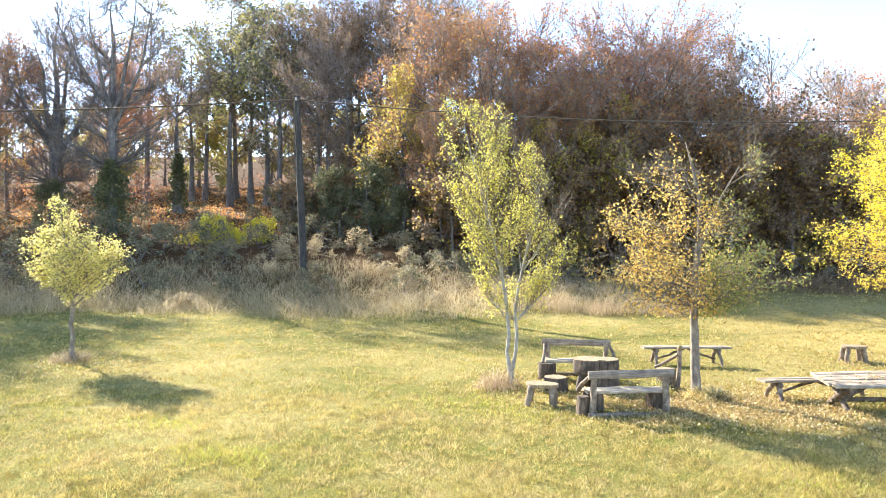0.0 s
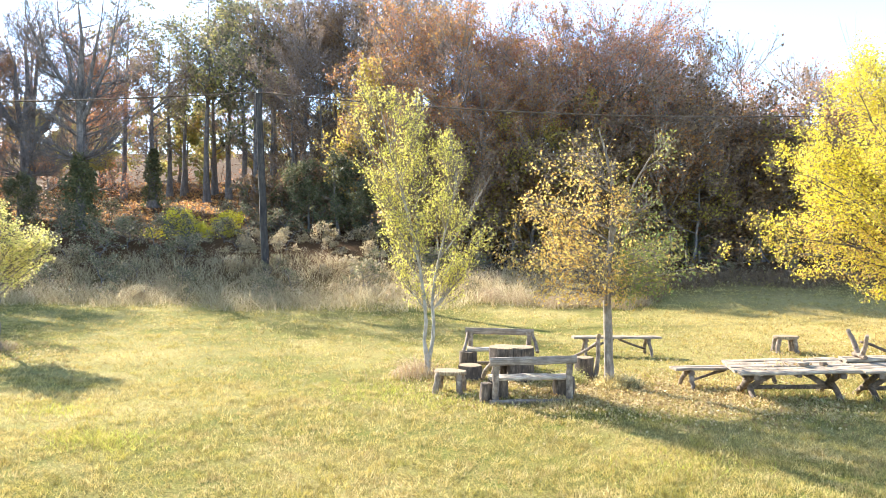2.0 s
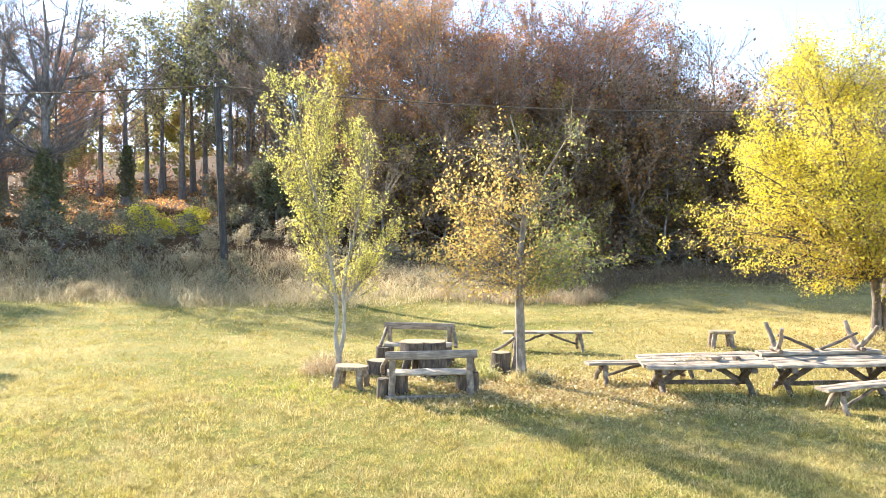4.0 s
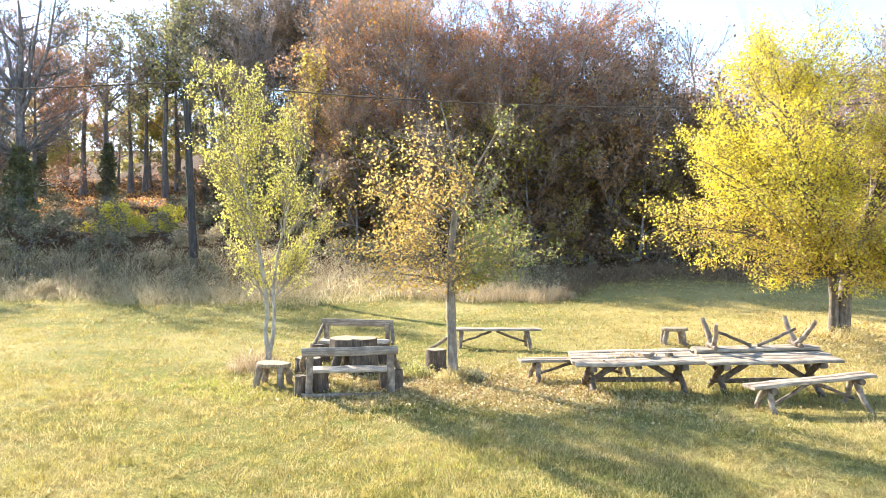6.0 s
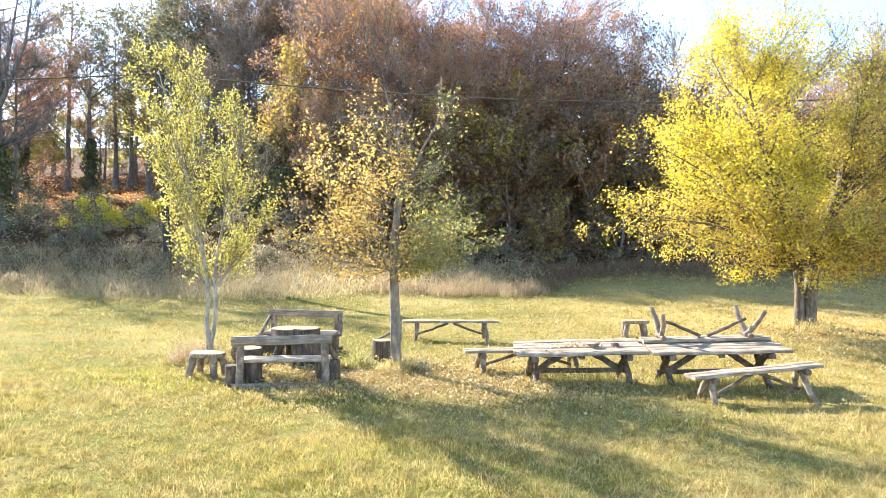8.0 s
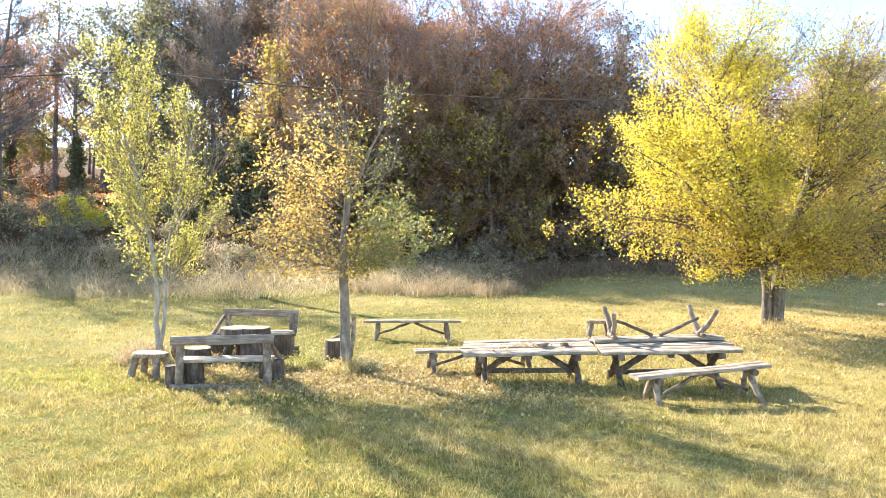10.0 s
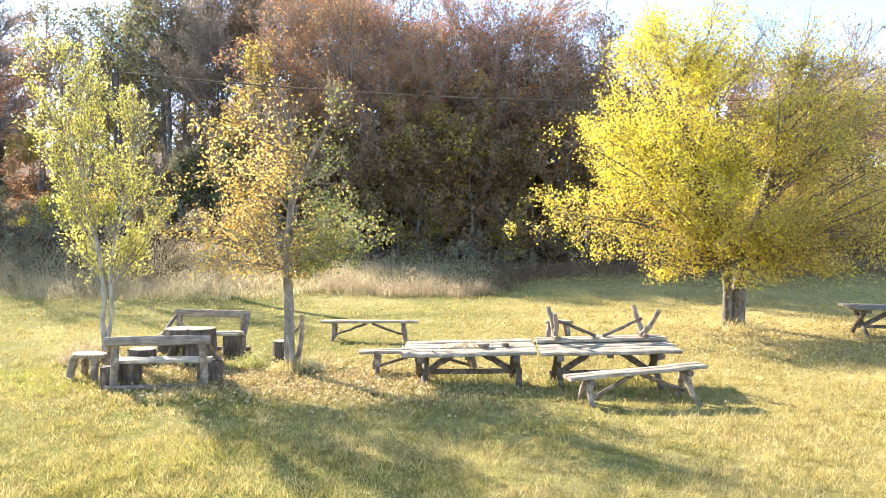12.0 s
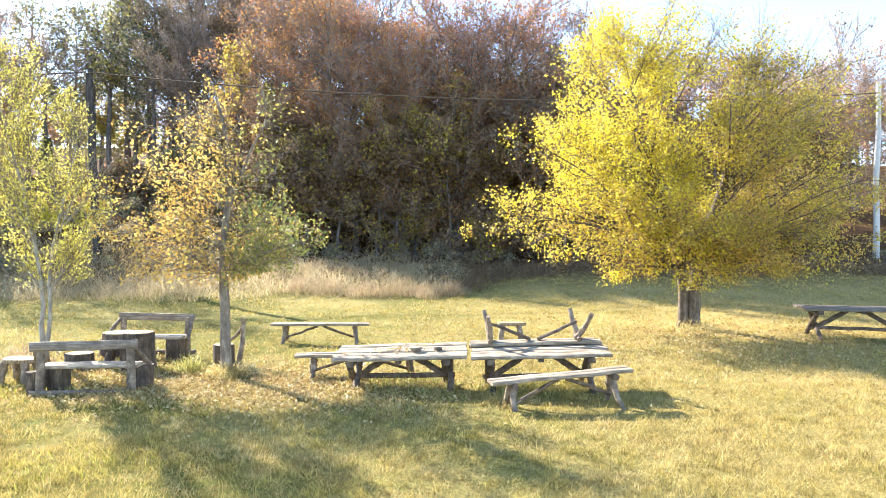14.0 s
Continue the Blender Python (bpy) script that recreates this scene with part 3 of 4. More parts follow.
tree_thing("oak_tree", "young oak with thinning golden-brown and green leaves", 13,
           [[(0, 0, -0.06, 0.13), (0, 0, 0.12, 0.1), (-0.02, 0, 0.6, 0.085), (-0.04, 0.01, 1.2, 0.08), (-0.06, 0, 1.8, 0.074), (-0.05, 0, 2.4, 0.064), (0.02, 0, 3.1, 0.05), (0.06, 0, 3.8, 0.036), (-0.08, 0, 4.5, 0.022), (-0.25, 0, 5.1, 0.01)],
            [(0.02, 0, 2.9, 0.036), (0.2, 0, 3.4, 0.029), (0.45, 0, 4.0, 0.02), (0.8, 0, 4.6, 0.01)]],
           [(-1.05, 0, 2.65, 1.3, 1.2, 0.8), (-0.6, -0.2, 2.1, 1.45, 1.1, 0.4), (-0.8, 0, 3.5, 1.2, 1.1, 0.8), (-1.7, 0, 2.9, 0.7, 0.8, 0.5), (1.1, 0, 2.6, 0.95, 1.1, 0.42), (0.75, -0.2, 2.15, 0.75, 0.9, 0.28), (0.3, 0, 3.4, 0.75, 0.8, 0.9), (-0.95, 0, 4.3, 0.9, 0.8, 0.6), (0.6, 0, 4.4, 0.95, 0.8, 0.65), (-0.3, 0, 4.8, 0.5, 0.5, 0.5), (1.0, 0, 3.6, 0.45, 0.5, 0.18)], (4.1, 13.15),
           boughs=46, rise=0.35, zmin=1.75, sag=-0.03, wander=0.16, shell=0.65, second=(7, 50, 0.72, 0.12), third=(5, 48, 0.36, 0.1),
           leaves=[(L_GOLD, oak_gold, 6, 0.063, 0.07, ""), (L_OAKGREEN, oak_green, 6, 0.063, 0.07, "fading green leaves")], bark=M_TREEBARK, bough_r=0.013, twig_r=0.0042, slim=0.6, whips=(4.0, 5, 0.75, 0.4))


# broad two-stemmed tree: yellow leaves on the sunny side, olive and gold on the other, the shade partly put into their
# colour; bare twigs at the crest
def sprays(E):
    """0 to 1 in uneven clumps about half a metre across."""
    w = np.sin(3.1 * E[:, 0] + 1.7 * np.sin(2.3 * E[:, 2])) + np.sin(3.7 * E[:, 2] + 1.9 * np.sin(2.1 * E[:, 1])) + np.sin(2.9 * E[:, 1] + 1.4 * E[:, 0])
    return smooth01((w + 0.6) / 1.4)


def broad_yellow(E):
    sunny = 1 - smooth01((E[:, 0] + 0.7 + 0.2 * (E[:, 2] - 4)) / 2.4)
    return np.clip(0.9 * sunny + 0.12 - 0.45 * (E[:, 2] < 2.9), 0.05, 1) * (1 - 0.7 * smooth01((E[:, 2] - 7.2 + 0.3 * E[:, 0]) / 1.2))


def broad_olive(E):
    # olive leaves deepen the shaded side in colour, beside the lamp's own shading
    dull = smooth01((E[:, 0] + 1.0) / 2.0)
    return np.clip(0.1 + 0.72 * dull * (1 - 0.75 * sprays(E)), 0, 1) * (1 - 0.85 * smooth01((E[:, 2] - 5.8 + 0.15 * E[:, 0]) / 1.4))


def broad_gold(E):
    # gold sprays lighten the shaded low side, standing in for lit leaves
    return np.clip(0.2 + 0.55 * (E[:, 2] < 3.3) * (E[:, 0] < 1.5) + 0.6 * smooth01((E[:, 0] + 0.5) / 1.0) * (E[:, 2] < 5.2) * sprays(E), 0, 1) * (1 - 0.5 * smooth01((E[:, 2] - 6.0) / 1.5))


tree_thing("broad_tree", "broad tree dense with bright yellow and olive leaves", 14,
           [[(-0.11, 0, -0.06, 0.2), (-0.12, 0, 0.25, 0.13), (-0.13, 0, 0.9, 0.105), (-0.2, 0, 1.7, 0.1), (-0.4, 0, 2.5, 0.1), (-0.8, 0, 3.6, 0.08), (-1.2, 0, 5.0, 0.05), (-1.5, 0, 6.2, 0.016)],
            [(0.09, 0.05, -0.06, 0.25), (0.11, 0.05, 0.25, 0.19), (0.15, 0.05, 0.9, 0.165), (0.26, 0.05, 1.7, 0.15), (0.5, 0.05, 2.5, 0.13), (0.85, 0, 3.6, 0.1), (1.2, 0, 5.0, 0.065), (1.5, 0, 6.6, 0.02)],
            [(-0.1, 0, 2.0, 0.09), (0.0, 0.3, 3.0, 0.08), (-0.1, 0.5, 4.5, 0.06), (-0.4, 0.3, 5.8, 0.035), (-0.7, 0.2, 6.8, 0.013)]],
           [(-1.75, 0, 5.5, 2.0, 2.2, 1.8), (-2.2, -0.2, 3.8, 2.2, 2.2, 1.3), (-3.2, -0.3, 2.8, 1.9, 1.7, 0.8), (-3.4, -0.2, 2.25, 1.05, 1.2, 0.5), (-3.0, 0, 4.6, 1.4, 1.6, 1.0), (-2.0, -0.6, 1.85, 1.2, 1.3, 0.5), (-0.5, -1.0, 2.0, 1.5, 1.2, 0.6), (-0.9, 0, 7.4, 1.5, 1.4, 1.15), (0.6, 0, 6.9, 1.4, 1.3, 1.0), (-0.2, -1.2, 1.6, 1.3, 0.9, 0.5), (0.4, 0, 5.6, 2.0, 2.3, 1.9), (0.7, -0.6, 3.4, 2.3, 2.2, 1.3), (2.6, 0, 4.8, 1.9, 2.2, 1.7), (2.8, -0.3, 3.0, 1.8, 2.0, 1.1), (1.6, -0.8, 1.9, 1.8, 1.3, 0.65), (3.0, -0.5, 2.1, 1.4, 1.3, 0.6), (0.2, 1.5, 2.6, 2.4, 1.2, 0.8), (1.9, 0, 6.8, 1.4, 1.3, 0.8), (3.5, 0, 5.6, 1.2, 1.3, 1.3), (3.9, -0.2, 3.9, 1.0, 1.4, 1.1)], (13.7, 18.1),
           boughs=150, rise=0.85, zmin=1.35, sag=-0.07, wander=0.26, shell=0.65, second=(9, 48, 1.0, 0.12), third=(7, 50, 0.48, 0.12),
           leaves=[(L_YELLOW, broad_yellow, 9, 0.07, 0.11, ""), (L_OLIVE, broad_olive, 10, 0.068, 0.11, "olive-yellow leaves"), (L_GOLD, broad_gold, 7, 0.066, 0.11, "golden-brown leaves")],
           bark=M_DARKBARK, twig_bark=M_TREEBARK, bough_r=0.014, twig_r=0.0046, slim=0.6, whips=(5.8, 6, 1.0, 0.5), crest=0.5)


# ---- the wood ----
def wood_tree(name, label, seed, height, radius, low, leaf, per, size, boughs=34, second=(7, 42, 1.3, 0.45), third=(6, 42, 0.75, 0.4), spread=0.16, keep=0.85, other=None, bare_top=0.0,
              trunk_r=0.2, trunk_to=0.75, rise=1.0, bark=None, twig_r=0.011, bough_r=0.02, group="trees of the wood", category="tree", ivy=None, sag=0.04, dome=0.55, singles=6):
    """One woodland tree: a domed crown of upswept boughs over a trunk, of the given height."""
    rng = np.random.default_rng(seed)
    z0, mid = height * low, height * (low + (1 - low) * dome)
    blobs = [(0, 0, mid, radius, radius, height - mid), (0, 0, (z0 + mid) / 2, radius * 0.92, radius * 0.92, (mid - z0) * 0.75 + 0.1)]
    for _ in range(5):
        a = rng.uniform(0, 2 * np.pi)
        blobs.append((radius * 0.5 * math.cos(a), radius * 0.5 * math.sin(a), rng.uniform(mid * 0.75 + z0 * 0.25, height * 0.86), radius * 0.55, radius * 0.55, (height - z0) * 0.17))

    def thin(E):
        return keep * (1 - bare_top * smooth01((E[:, 2] / height - 0.5) / 0.42)) * np.where(E[:, 2] > 0.05, 1, 0)

    groups = [(leaf, thin, per, size, spread, "")] if per else []
    if other is not None:
        mat2, share, zone = other
        a0 = rng.uniform(0, 2 * np.pi)
        groups.append((mat2, lambda E: share * thin(E) * np.where(np.sin(E[:, 0] * zone + a0) * np.cos(E[:, 2] * zone * 0.8 + a0) > 0.15, 1.6, 0.25), per, size, spread, ""))
    return tree_thing(name, label, seed, [trunk_line(rng, height * trunk_to, trunk_r, 0.03, rng.normal(0, 0.25, 2), 8, 0.06)], blobs, boughs=boughs, rise=rise, zmin=max(0.2, z0 * 0.7), sag=sag, wander=0.1,
                      shell=0.78, second=second, third=third, leaves=groups, bark=bark or M_WOODBARK, twig_bark=M_TWIG, bough_r=bough_r, twig_r=twig_r, category=category, group=group, singles=singles, sides=(7, 4, 3), slim=0.75, ivy=ivy, far=True, crest=2.5)


def kinds(*args, seeds, **kw):
    return [wood_tree(args[0], args[1], sd, *args[2:], **kw) for sd in seeds]


FINE = dict(second=(8, 46, 1.6, 0.35), third=(7, 42, 1.0, 0.35), rise=0.6, twig_r=0.015)
KINDS = {
    "rust": kinds("beech_tree", "tall beech with rust-brown autumn leaves", 16, 4.6, 0.02, L_RUST, 4, 0.14, seeds=(21, 22), other=(L_RED, 0.4, 1.1), bare_top=0.35, boughs=50, dome=0.55, **FINE),
    "brown": kinds("oak_tree", "dense dark rust-brown tree at the wood's edge", 11, 3.9, -0.05, L_BROWN, 5, 0.18, seeds=(26, 27), other=(L_RUST, 0.45, 0.8), bare_top=0.35, boughs=38, rise=0.5),
    "red": kinds("beech_tree", "tall tree with thin dull-red leaves and grey twigs", 17, 5.4, 0.1, L_RED, 4, 0.13, seeds=(31, 32), other=(L_RUST, 0.3, 0.7), bare_top=0.4, keep=0.9, boughs=52, dome=0.6, **FINE),
    "twig": kinds("bare_tree", "nearly leafless grey-brown woodland tree of fine twigs", 16.5, 4.4, 0.08, L_BROWN, 3, 0.16, seeds=(41, 42), bare_top=0.5, keep=0.95, boughs=32, second=(8, 44, 1.7, 0.4), third=(8, 40, 1.05, 0.4), twig_r=0.013, rise=0.65),
    "gold": kinds("maple_tree", "woodland tree with olive-gold autumn leaves", 11, 3.2, 0.0, L_WOODGOLD, 5, 0.17, seeds=(51, 52), other=(L_OLIVE, 0.5, 0.9), keep=0.7),
    "skirt": kinds("hazel_tree", "low leafy tree with dark brown dry leaves", 6.5, 2.7, -0.25, L_BROWN, 6, 0.18, seeds=(53, 54), other=(L_OLIVE, 0.35, 1.2), boughs=26, second=(6, 48, 0.9, 0.2), third=(5, 48, 0.55, 0.2), rise=0.3, trunk_r=0.1, singles=4),
    "glow": kinds("birch_tree", "leafy woodland tree with pale yellow-green leaves", 13, 3.6, -0.05, L_GLOW, 6, 0.42, seeds=(56, 57), other=(L_WOODGOLD, 0.4, 0.6), boughs=22, second=(5, 48, 1.5, 0.25), third=(4, 48, 0.9, 0.25), spread=0.3, rise=0.4, singles=4),
    "farred": kinds("beech_tree", "distant dull-red woodland tree on the hillside", 13.5, 4.4, 0.0, L_RED, 3, 0.2, seeds=(33, 34), bare_top=0.6, keep=0.7, boughs=28, second=(6, 46, 1.9, 0.4), third=(5, 42, 1.2, 0.4), rise=0.6, twig_r=0.016, singles=4),
    "fartwig": kinds("bare_tree", "distant grey leafless tree on the hillside", 14.5, 4.4, 0.05, L_BROWN, 2, 0.2, seeds=(43, 44), bare_top=0.7, keep=0.6, boughs=28, second=(6, 46, 1.9, 0.4), third=(5, 42, 1.3, 0.4), rise=0.6, twig_r=0.017, singles=4),
    "green": kinds("evergreen_tree", "dark olive-green ivy-clad tree at the wood's edge", 8.5, 3.0, -0.1, L_GREEN, 5, 0.23, seeds=(61, 62), other=(L_BRAMBLE, 0.5, 0.9), rise=0.35, boughs=32, second=(7, 48, 1.1, 0.2), third=(5, 48, 0.6, 0.2)),
    "slim": kinds("slim_tree", "slim tall trunk with a thin leafy top", 16, 3.0, 0.3, L_BRAMBLE, 4, 0.2, seeds=(71, 72), boughs=28, second=(6, 46, 1.3, 0.3), third=(6, 46, 0.8, 0.25), trunk_r=0.22, rise=0.6, keep=0.65, other=(L_GLOW, 0.5, 0.7), trunk_to=0.9),
    "ivy": kinds("ivy_tree", "old tree with an ivy-clad trunk and thin crown", 14.5, 3.2, 0.35, L_BROWN, 3, 0.16, seeds=(76, 77), boughs=26, second=(7, 42, 1.2, 0.4), third=(6, 40, 0.8, 0.35), trunk_r=0.36, ivy=(4.7, 0.62, 2400), trunk_to=0.7, keep=0.6),
    "shrub": kinds("shrub", "dense dry-brown shrub at the foot of the wood", 4.6, 2.4, -0.3, L_BROWN, 5, 0.25, seeds=(91, 92), boughs=16, second=(5, 48, 0.8, 0.2), third=(5, 48, 0.5, 0.2), trunk_r=0.06, rise=0.3, other=(L_GREEN, 0.6, 1.1), category="shrub", group="shrubs of the wood", singles=3),
    "bramble": kinds("bramble_bush", "tangled grey-green bramble mound on the bank", 1.9, 1.7, -0.8, L_BRAMBLE, 5, 0.14, seeds=(95, 96), boughs=11, second=(4, 50, 0.7, 0.15), third=(4, 50, 0.45, 0.1), trunk_r=0.03, rise=0.0, spread=0.12, other=(L_STRAW, 0.3, 2.0), category="bush", group="brambles on the bank", twig_r=0.007, sag=-0.12, singles=3),
    "fern": kinds("bracken_clump", "dry tan bracken clump with arching fronds", 1.4, 1.2, -0.6, L_STRAW, 6, 0.12, seeds=(97, 98), boughs=10, second=(4, 50, 0.6, 0.1), third=(4, 50, 0.35, 0.0), trunk_r=0.02, rise=0.0, spread=0.08, other=(L_RUSTWEED, 0.5, 2.0), category="bush", group="bracken on the bank", twig_r=0.005, sag=-0.18, singles=3),
    "yellow": kinds("yellow_bush", "low bush with bright yellow leaves on the bank", 1.5, 1.5, -0.7, L_YELLOW, 7, 0.12, seeds=(99, 100), boughs=18, second=(6, 50, 0.5, 0.1), third=(5, 50, 0.3, 0.1), trunk_r=0.02, rise=0.0, spread=0.1, category="bush", twig_r=0.006, singles=3),
}


# two old leafless trees with forking limbs; the nearer one's foot is wrapped in ivy
def old_tree(label, seed, height, fork, r, spreadw, ivy=None):
    rng = np.random.default_rng(seed)
    stems = [[(0, 0, -0.1, r * 1.3), (0, 0, 0.5, r * 1.05), (0.05, 0, fork * 0.5, r * 0.95), (0, 0, fork, r * 0.85), (0.15, 0, fork + 0.4 * (height - fork), r * 0.38), (-0.1, 0, fork + 0.7 * (height - fork), r * 0.16), (0.2, 0, height * 0.97, 0.02)]]
    for sx in (-1.0, -0.55, 0.6, 1.0):
        b = fork * rng.uniform(0.72, 1.0)
        w, hz = sx * spreadw, height - b
        dy = rng.normal(0, 1.0)
        stems.append([(0, 0, b, r * 0.6), (w * 0.3, dy * 0.3, b + hz * 0.16, r * 0.44), (w * rng.uniform(0.5, 0.7), dy * 0.6, b + hz * 0.4, r * 0.28), (w * rng.uniform(0.7, 0.9), dy, b + hz * 0.62, r * 0.14), (w * rng.uniform(0.85, 1.15), dy, b + hz * rng.uniform(0.78, 0.92), 0.02)])
    blobs = [(0, 0, fork + 0.45 * (height - fork), spreadw * 1.15, 3.2, (height - fork) * 0.62), (0, 0, fork * 0.75, spreadw * 1.25, 3.2, fork * 0.3)]
    return tree_thing("bare_tree", label, seed, stems, blobs, boughs=110, rise=0.6, zmin=fork * 0.4, sag=0.05, wander=0.25, second=(7, 50, 1.3, 0.35), third=(6, 48, 0.75, 0.3),
                      leaves=[(L_BROWN, evenly(0.25), 2, 0.12, 0.1, "")], bark=M_WOODBARK, twig_bark=M_WOODBARK, bough_r=0.024, twig_r=0.013, group="trees of the wood", sides=(9, 5, 3), ivy=ivy, far=True)


USED = {k: 0 for k in KINDS}


def place(kind, x, y, s=1.0, sz=None):
    i = USED[kind]
    USED[kind] += 1
    a = rng.uniform(0, 360)
    m = pose(x, y, gzf(x, y) - 0.05, 0, 0, a) @ Matrix.Diagonal((s, s, (sz or s) * rng.uniform(0.95, 1.06), 1))
    if i < 2:
        KINDS[kind][i].matrix_basis = m
        return KINDS[kind][i]
    return copy_thing(KINDS[kind][i % 2], m)


for at, args in (((-31.75, 47.9), ("large leafless tree with forking grey limbs", 81, 15.5, 6.3, 0.48, 4.2)), ((-24.1, 42.0), ("leafless forked tree with an ivy-wrapped foot", 84, 17.0, 9.0, 0.29, 3.8, (5.0, 1.0, 3600)))):
    old_tree(*args).matrix_basis = pose(at[0], at[1], gzf(*at) - 0.05)

# thin trunks of the open wood, with trees at and beyond the left edge of view added to shade the meadow
OPEN_WOOD = [("ivy", -25.9, 55.5, 1.1), ("slim", -28.9, 65, 1.15), ("slim", -27.8, 65.6, 1.1), ("slim", -23.1, 60, 1.1), ("slim", -22.2, 63, 1.15), ("slim", -20.0, 61, 1.1), ("slim", -17.4, 56, 1.1), ("slim", -16.2, 57.5, 1.05), ("ivy", -36, 62, 1.1), ("red", -29.5, 51.5, 0.95), ("twig", -34.5, 53, 1.0), ("rust", -37.5, 49.5, 0.95), ("red", -42, 46, 1.0), ("twig", -31.8, 37.5, 0.95), ("twig", -36, 41, 1.0), ("twig", -20.5, 66, 1.05),
             ("green", -28.6, 42.5, 0.42), ("green", -37, 45, 0.5), ("twig", -38.5, 52, 0.9), ("slim", -32.5, 63, 1.1), ("slim", -19, 67, 1.15), ("slim", -25.5, 68, 1.15)]
# the grey mass behind the pole
GREY_WOOD = [("twig", -15.0, 60, 1.2), ("twig", -13.4, 57, 1.22), ("twig", -10.9, 58, 1.26), ("twig", -8.4, 56, 1.24), ("twig", -12.2, 63, 1.22), ("twig", -6.0, 57, 1.24), ("twig", -9.6, 64, 1.24), ("twig", -3.6, 58, 1.22), ("twig", -1.4, 60, 1.2), ("twig", -12.6, 51, 0.8), ("twig", -10.0, 50, 0.9), ("brown", -7.0, 50, 1.15), ("twig", -4.4, 50, 1.1),
             ("green", -6.8, 39.8, 1.3), ("green", -9.0, 41.5, 1.05), ("green", -4.8, 38.6, 1.0), ("gold", -5.0, 41.0, 1.0), ("green", -10.8, 43.5, 0.7), ("rust", -3.4, 42.6, 0.95)]
# the rust and red crowns at the middle
RED_WOOD = [("rust", 0.0, 40.2, 1.03), ("rust", -2.4, 38.4, 0.55), ("rust", 2.2, 38.8, 0.82), ("red", 6.4, 41.2, 1.06), ("red", 8.8, 40.6, 0.95), ("red", 2.6, 44.0, 1.12), ("rust", 5.0, 38.4, 0.75), ("gold", 4.6, 37.6, 0.8), ("red", 10.8, 41.6, 0.97), ("gold", 7.6, 39.0, 0.95), ("brown", 8.0, 38.4, 0.95), ("gold", 9.4, 37.6, 0.7), ("gold", 13.6, 39.2, 0.5), ("gold", 18.4, 40.8, 0.5)]
for k, x, y, s in OPEN_WOOD + GREY_WOOD + RED_WOOD:
    place(k, x, y, s)
# the lower wood falling away to one side, in three staggered lines
for x in np.arange(12.0, 31.0, 2.6):
    back = 0.32 * (x - 12)
    sc = 0.93 - 0.009 * (x - 12)
    place("brown", x, 39.0 + back + rng.uniform(-0.6, 0.6), sc)
    place(("red", "twig", "farred", "fartwig")[int(rng.uniform() < 0.5) + (2 if x > 17 else 0)], x + 1.0, 42.2 + back + rng.uniform(-0.8, 0.8), sc * (0.96 if x < 17 else 1.1))
    if x < 26:
        place("green", x + rng.uniform(-0.6, 0.6), 38.2 + back, rng.uniform(0.42, 0.6))
# the last two stand out of view, added to shade the left meadow
for k, x, y, s in (("red", 33, 50, 0.8), ("gold", 36, 54, 0.75), ("twig", 40, 57, 0.8), ("brown", 44, 59, 0.8), ("gold", 48, 59, 0.8), ("rust", -29.5, 31.5, 0.95), ("red", -34.5, 33.5, 1.0)):
    place(k, x, y, s)
# deeper rows up the hillside
for y, x0, x1, gap, sc in ((52, -2, 46, 5.2, 0.95), (61, -6, 56, 4.4, 1.2)):
    for x in np.arange(x0, x1, gap * 1.15):
        xx = x + rng.uniform(-1.2, 1.2)
        place("fartwig" if rng.uniform() < 0.5 else "farred", xx, y + rng.uniform(-2.5, 2.5) + 0.25 * max(0, x - 10), sc * rng.uniform(0.9, 1.1))
# bright leafy trees far behind the thin trunks
for y, gap, sc in ((71, 4.2, 0.9), (79, 4.6, 1.1)):
    for x in np.arange(-80, -12, gap):
        place("glow" if rng.uniform() < 0.8 else "farred", x + rng.uniform(-1, 1), y + rng.uniform(-2, 2), sc * rng.uniform(0.8, 1.1))
# shrubs closing the foot of the wood
for x in np.arange(-3, 14, 3.6):
    place("skirt", x + rng.uniform(-0.6, 0.6), 46.5 + rng.uniform(-0.8, 0.8) + 0.3 * max(0, x - 14), rng.uniform(1.15, 1.3))
for x in list(np.arange(-1.8, 8.5, 1.9)) + list(np.arange(9, 31, 2.2)):
    place("skirt", x + rng.uniform(-0.5, 0.5), 36.9 + rng.uniform(-0.5, 1.0) + 0.3 * max(0, x - 14) + (0 if x < 8.5 else 1.2), rng.uniform(0.75, 1.05))
for x in np.arange(-5, 32, 4.2):
    place("shrub", x + rng.uniform(-0.6, 0.6), 41.5 + rng.uniform(-0.6, 1.8) + 0.3 * max(0, x - 16), rng.uniform(0.8, 1.2))
for y in (39.5, 46):
    for x in np.arange(-42, -8, 3.6):
        place("bramble", x + rng.uniform(-0.9, 0.9), y + rng.uniform(-1.2, 1.2), rng.uniform(0.7, 1.25))
for x in np.arange(-13, -4, 2.2):
    place("shrub", x + rng.uniform(-0.6, 0.6), 43 + rng.uniform(-1.0, 1.0), rng.uniform(0.6, 0.8))
# brambles, bracken and one yellow bush on the bank
for x in np.arange(-34, 2, 1.6):
    for y in (30.6, 33.0, 35.4):
        place("bramble" if rng.uniform() < (0.65 if x < -13 else 0.3) else "fern", x + rng.uniform(-0.6, 0.6), y + rng.uniform(-0.7, 0.7), rng.uniform(0.6, 1.1) * (1.0 if x < -16 else 0.75))
for x in np.arange(-15, -2, 1.2):
    place("fern" if rng.uniform() < 0.65 else "bramble", x + rng.uniform(-0.5, 0.5), 36.9 + rng.uniform(-0.8, 0.8), rng.uniform(0.7, 1.05))
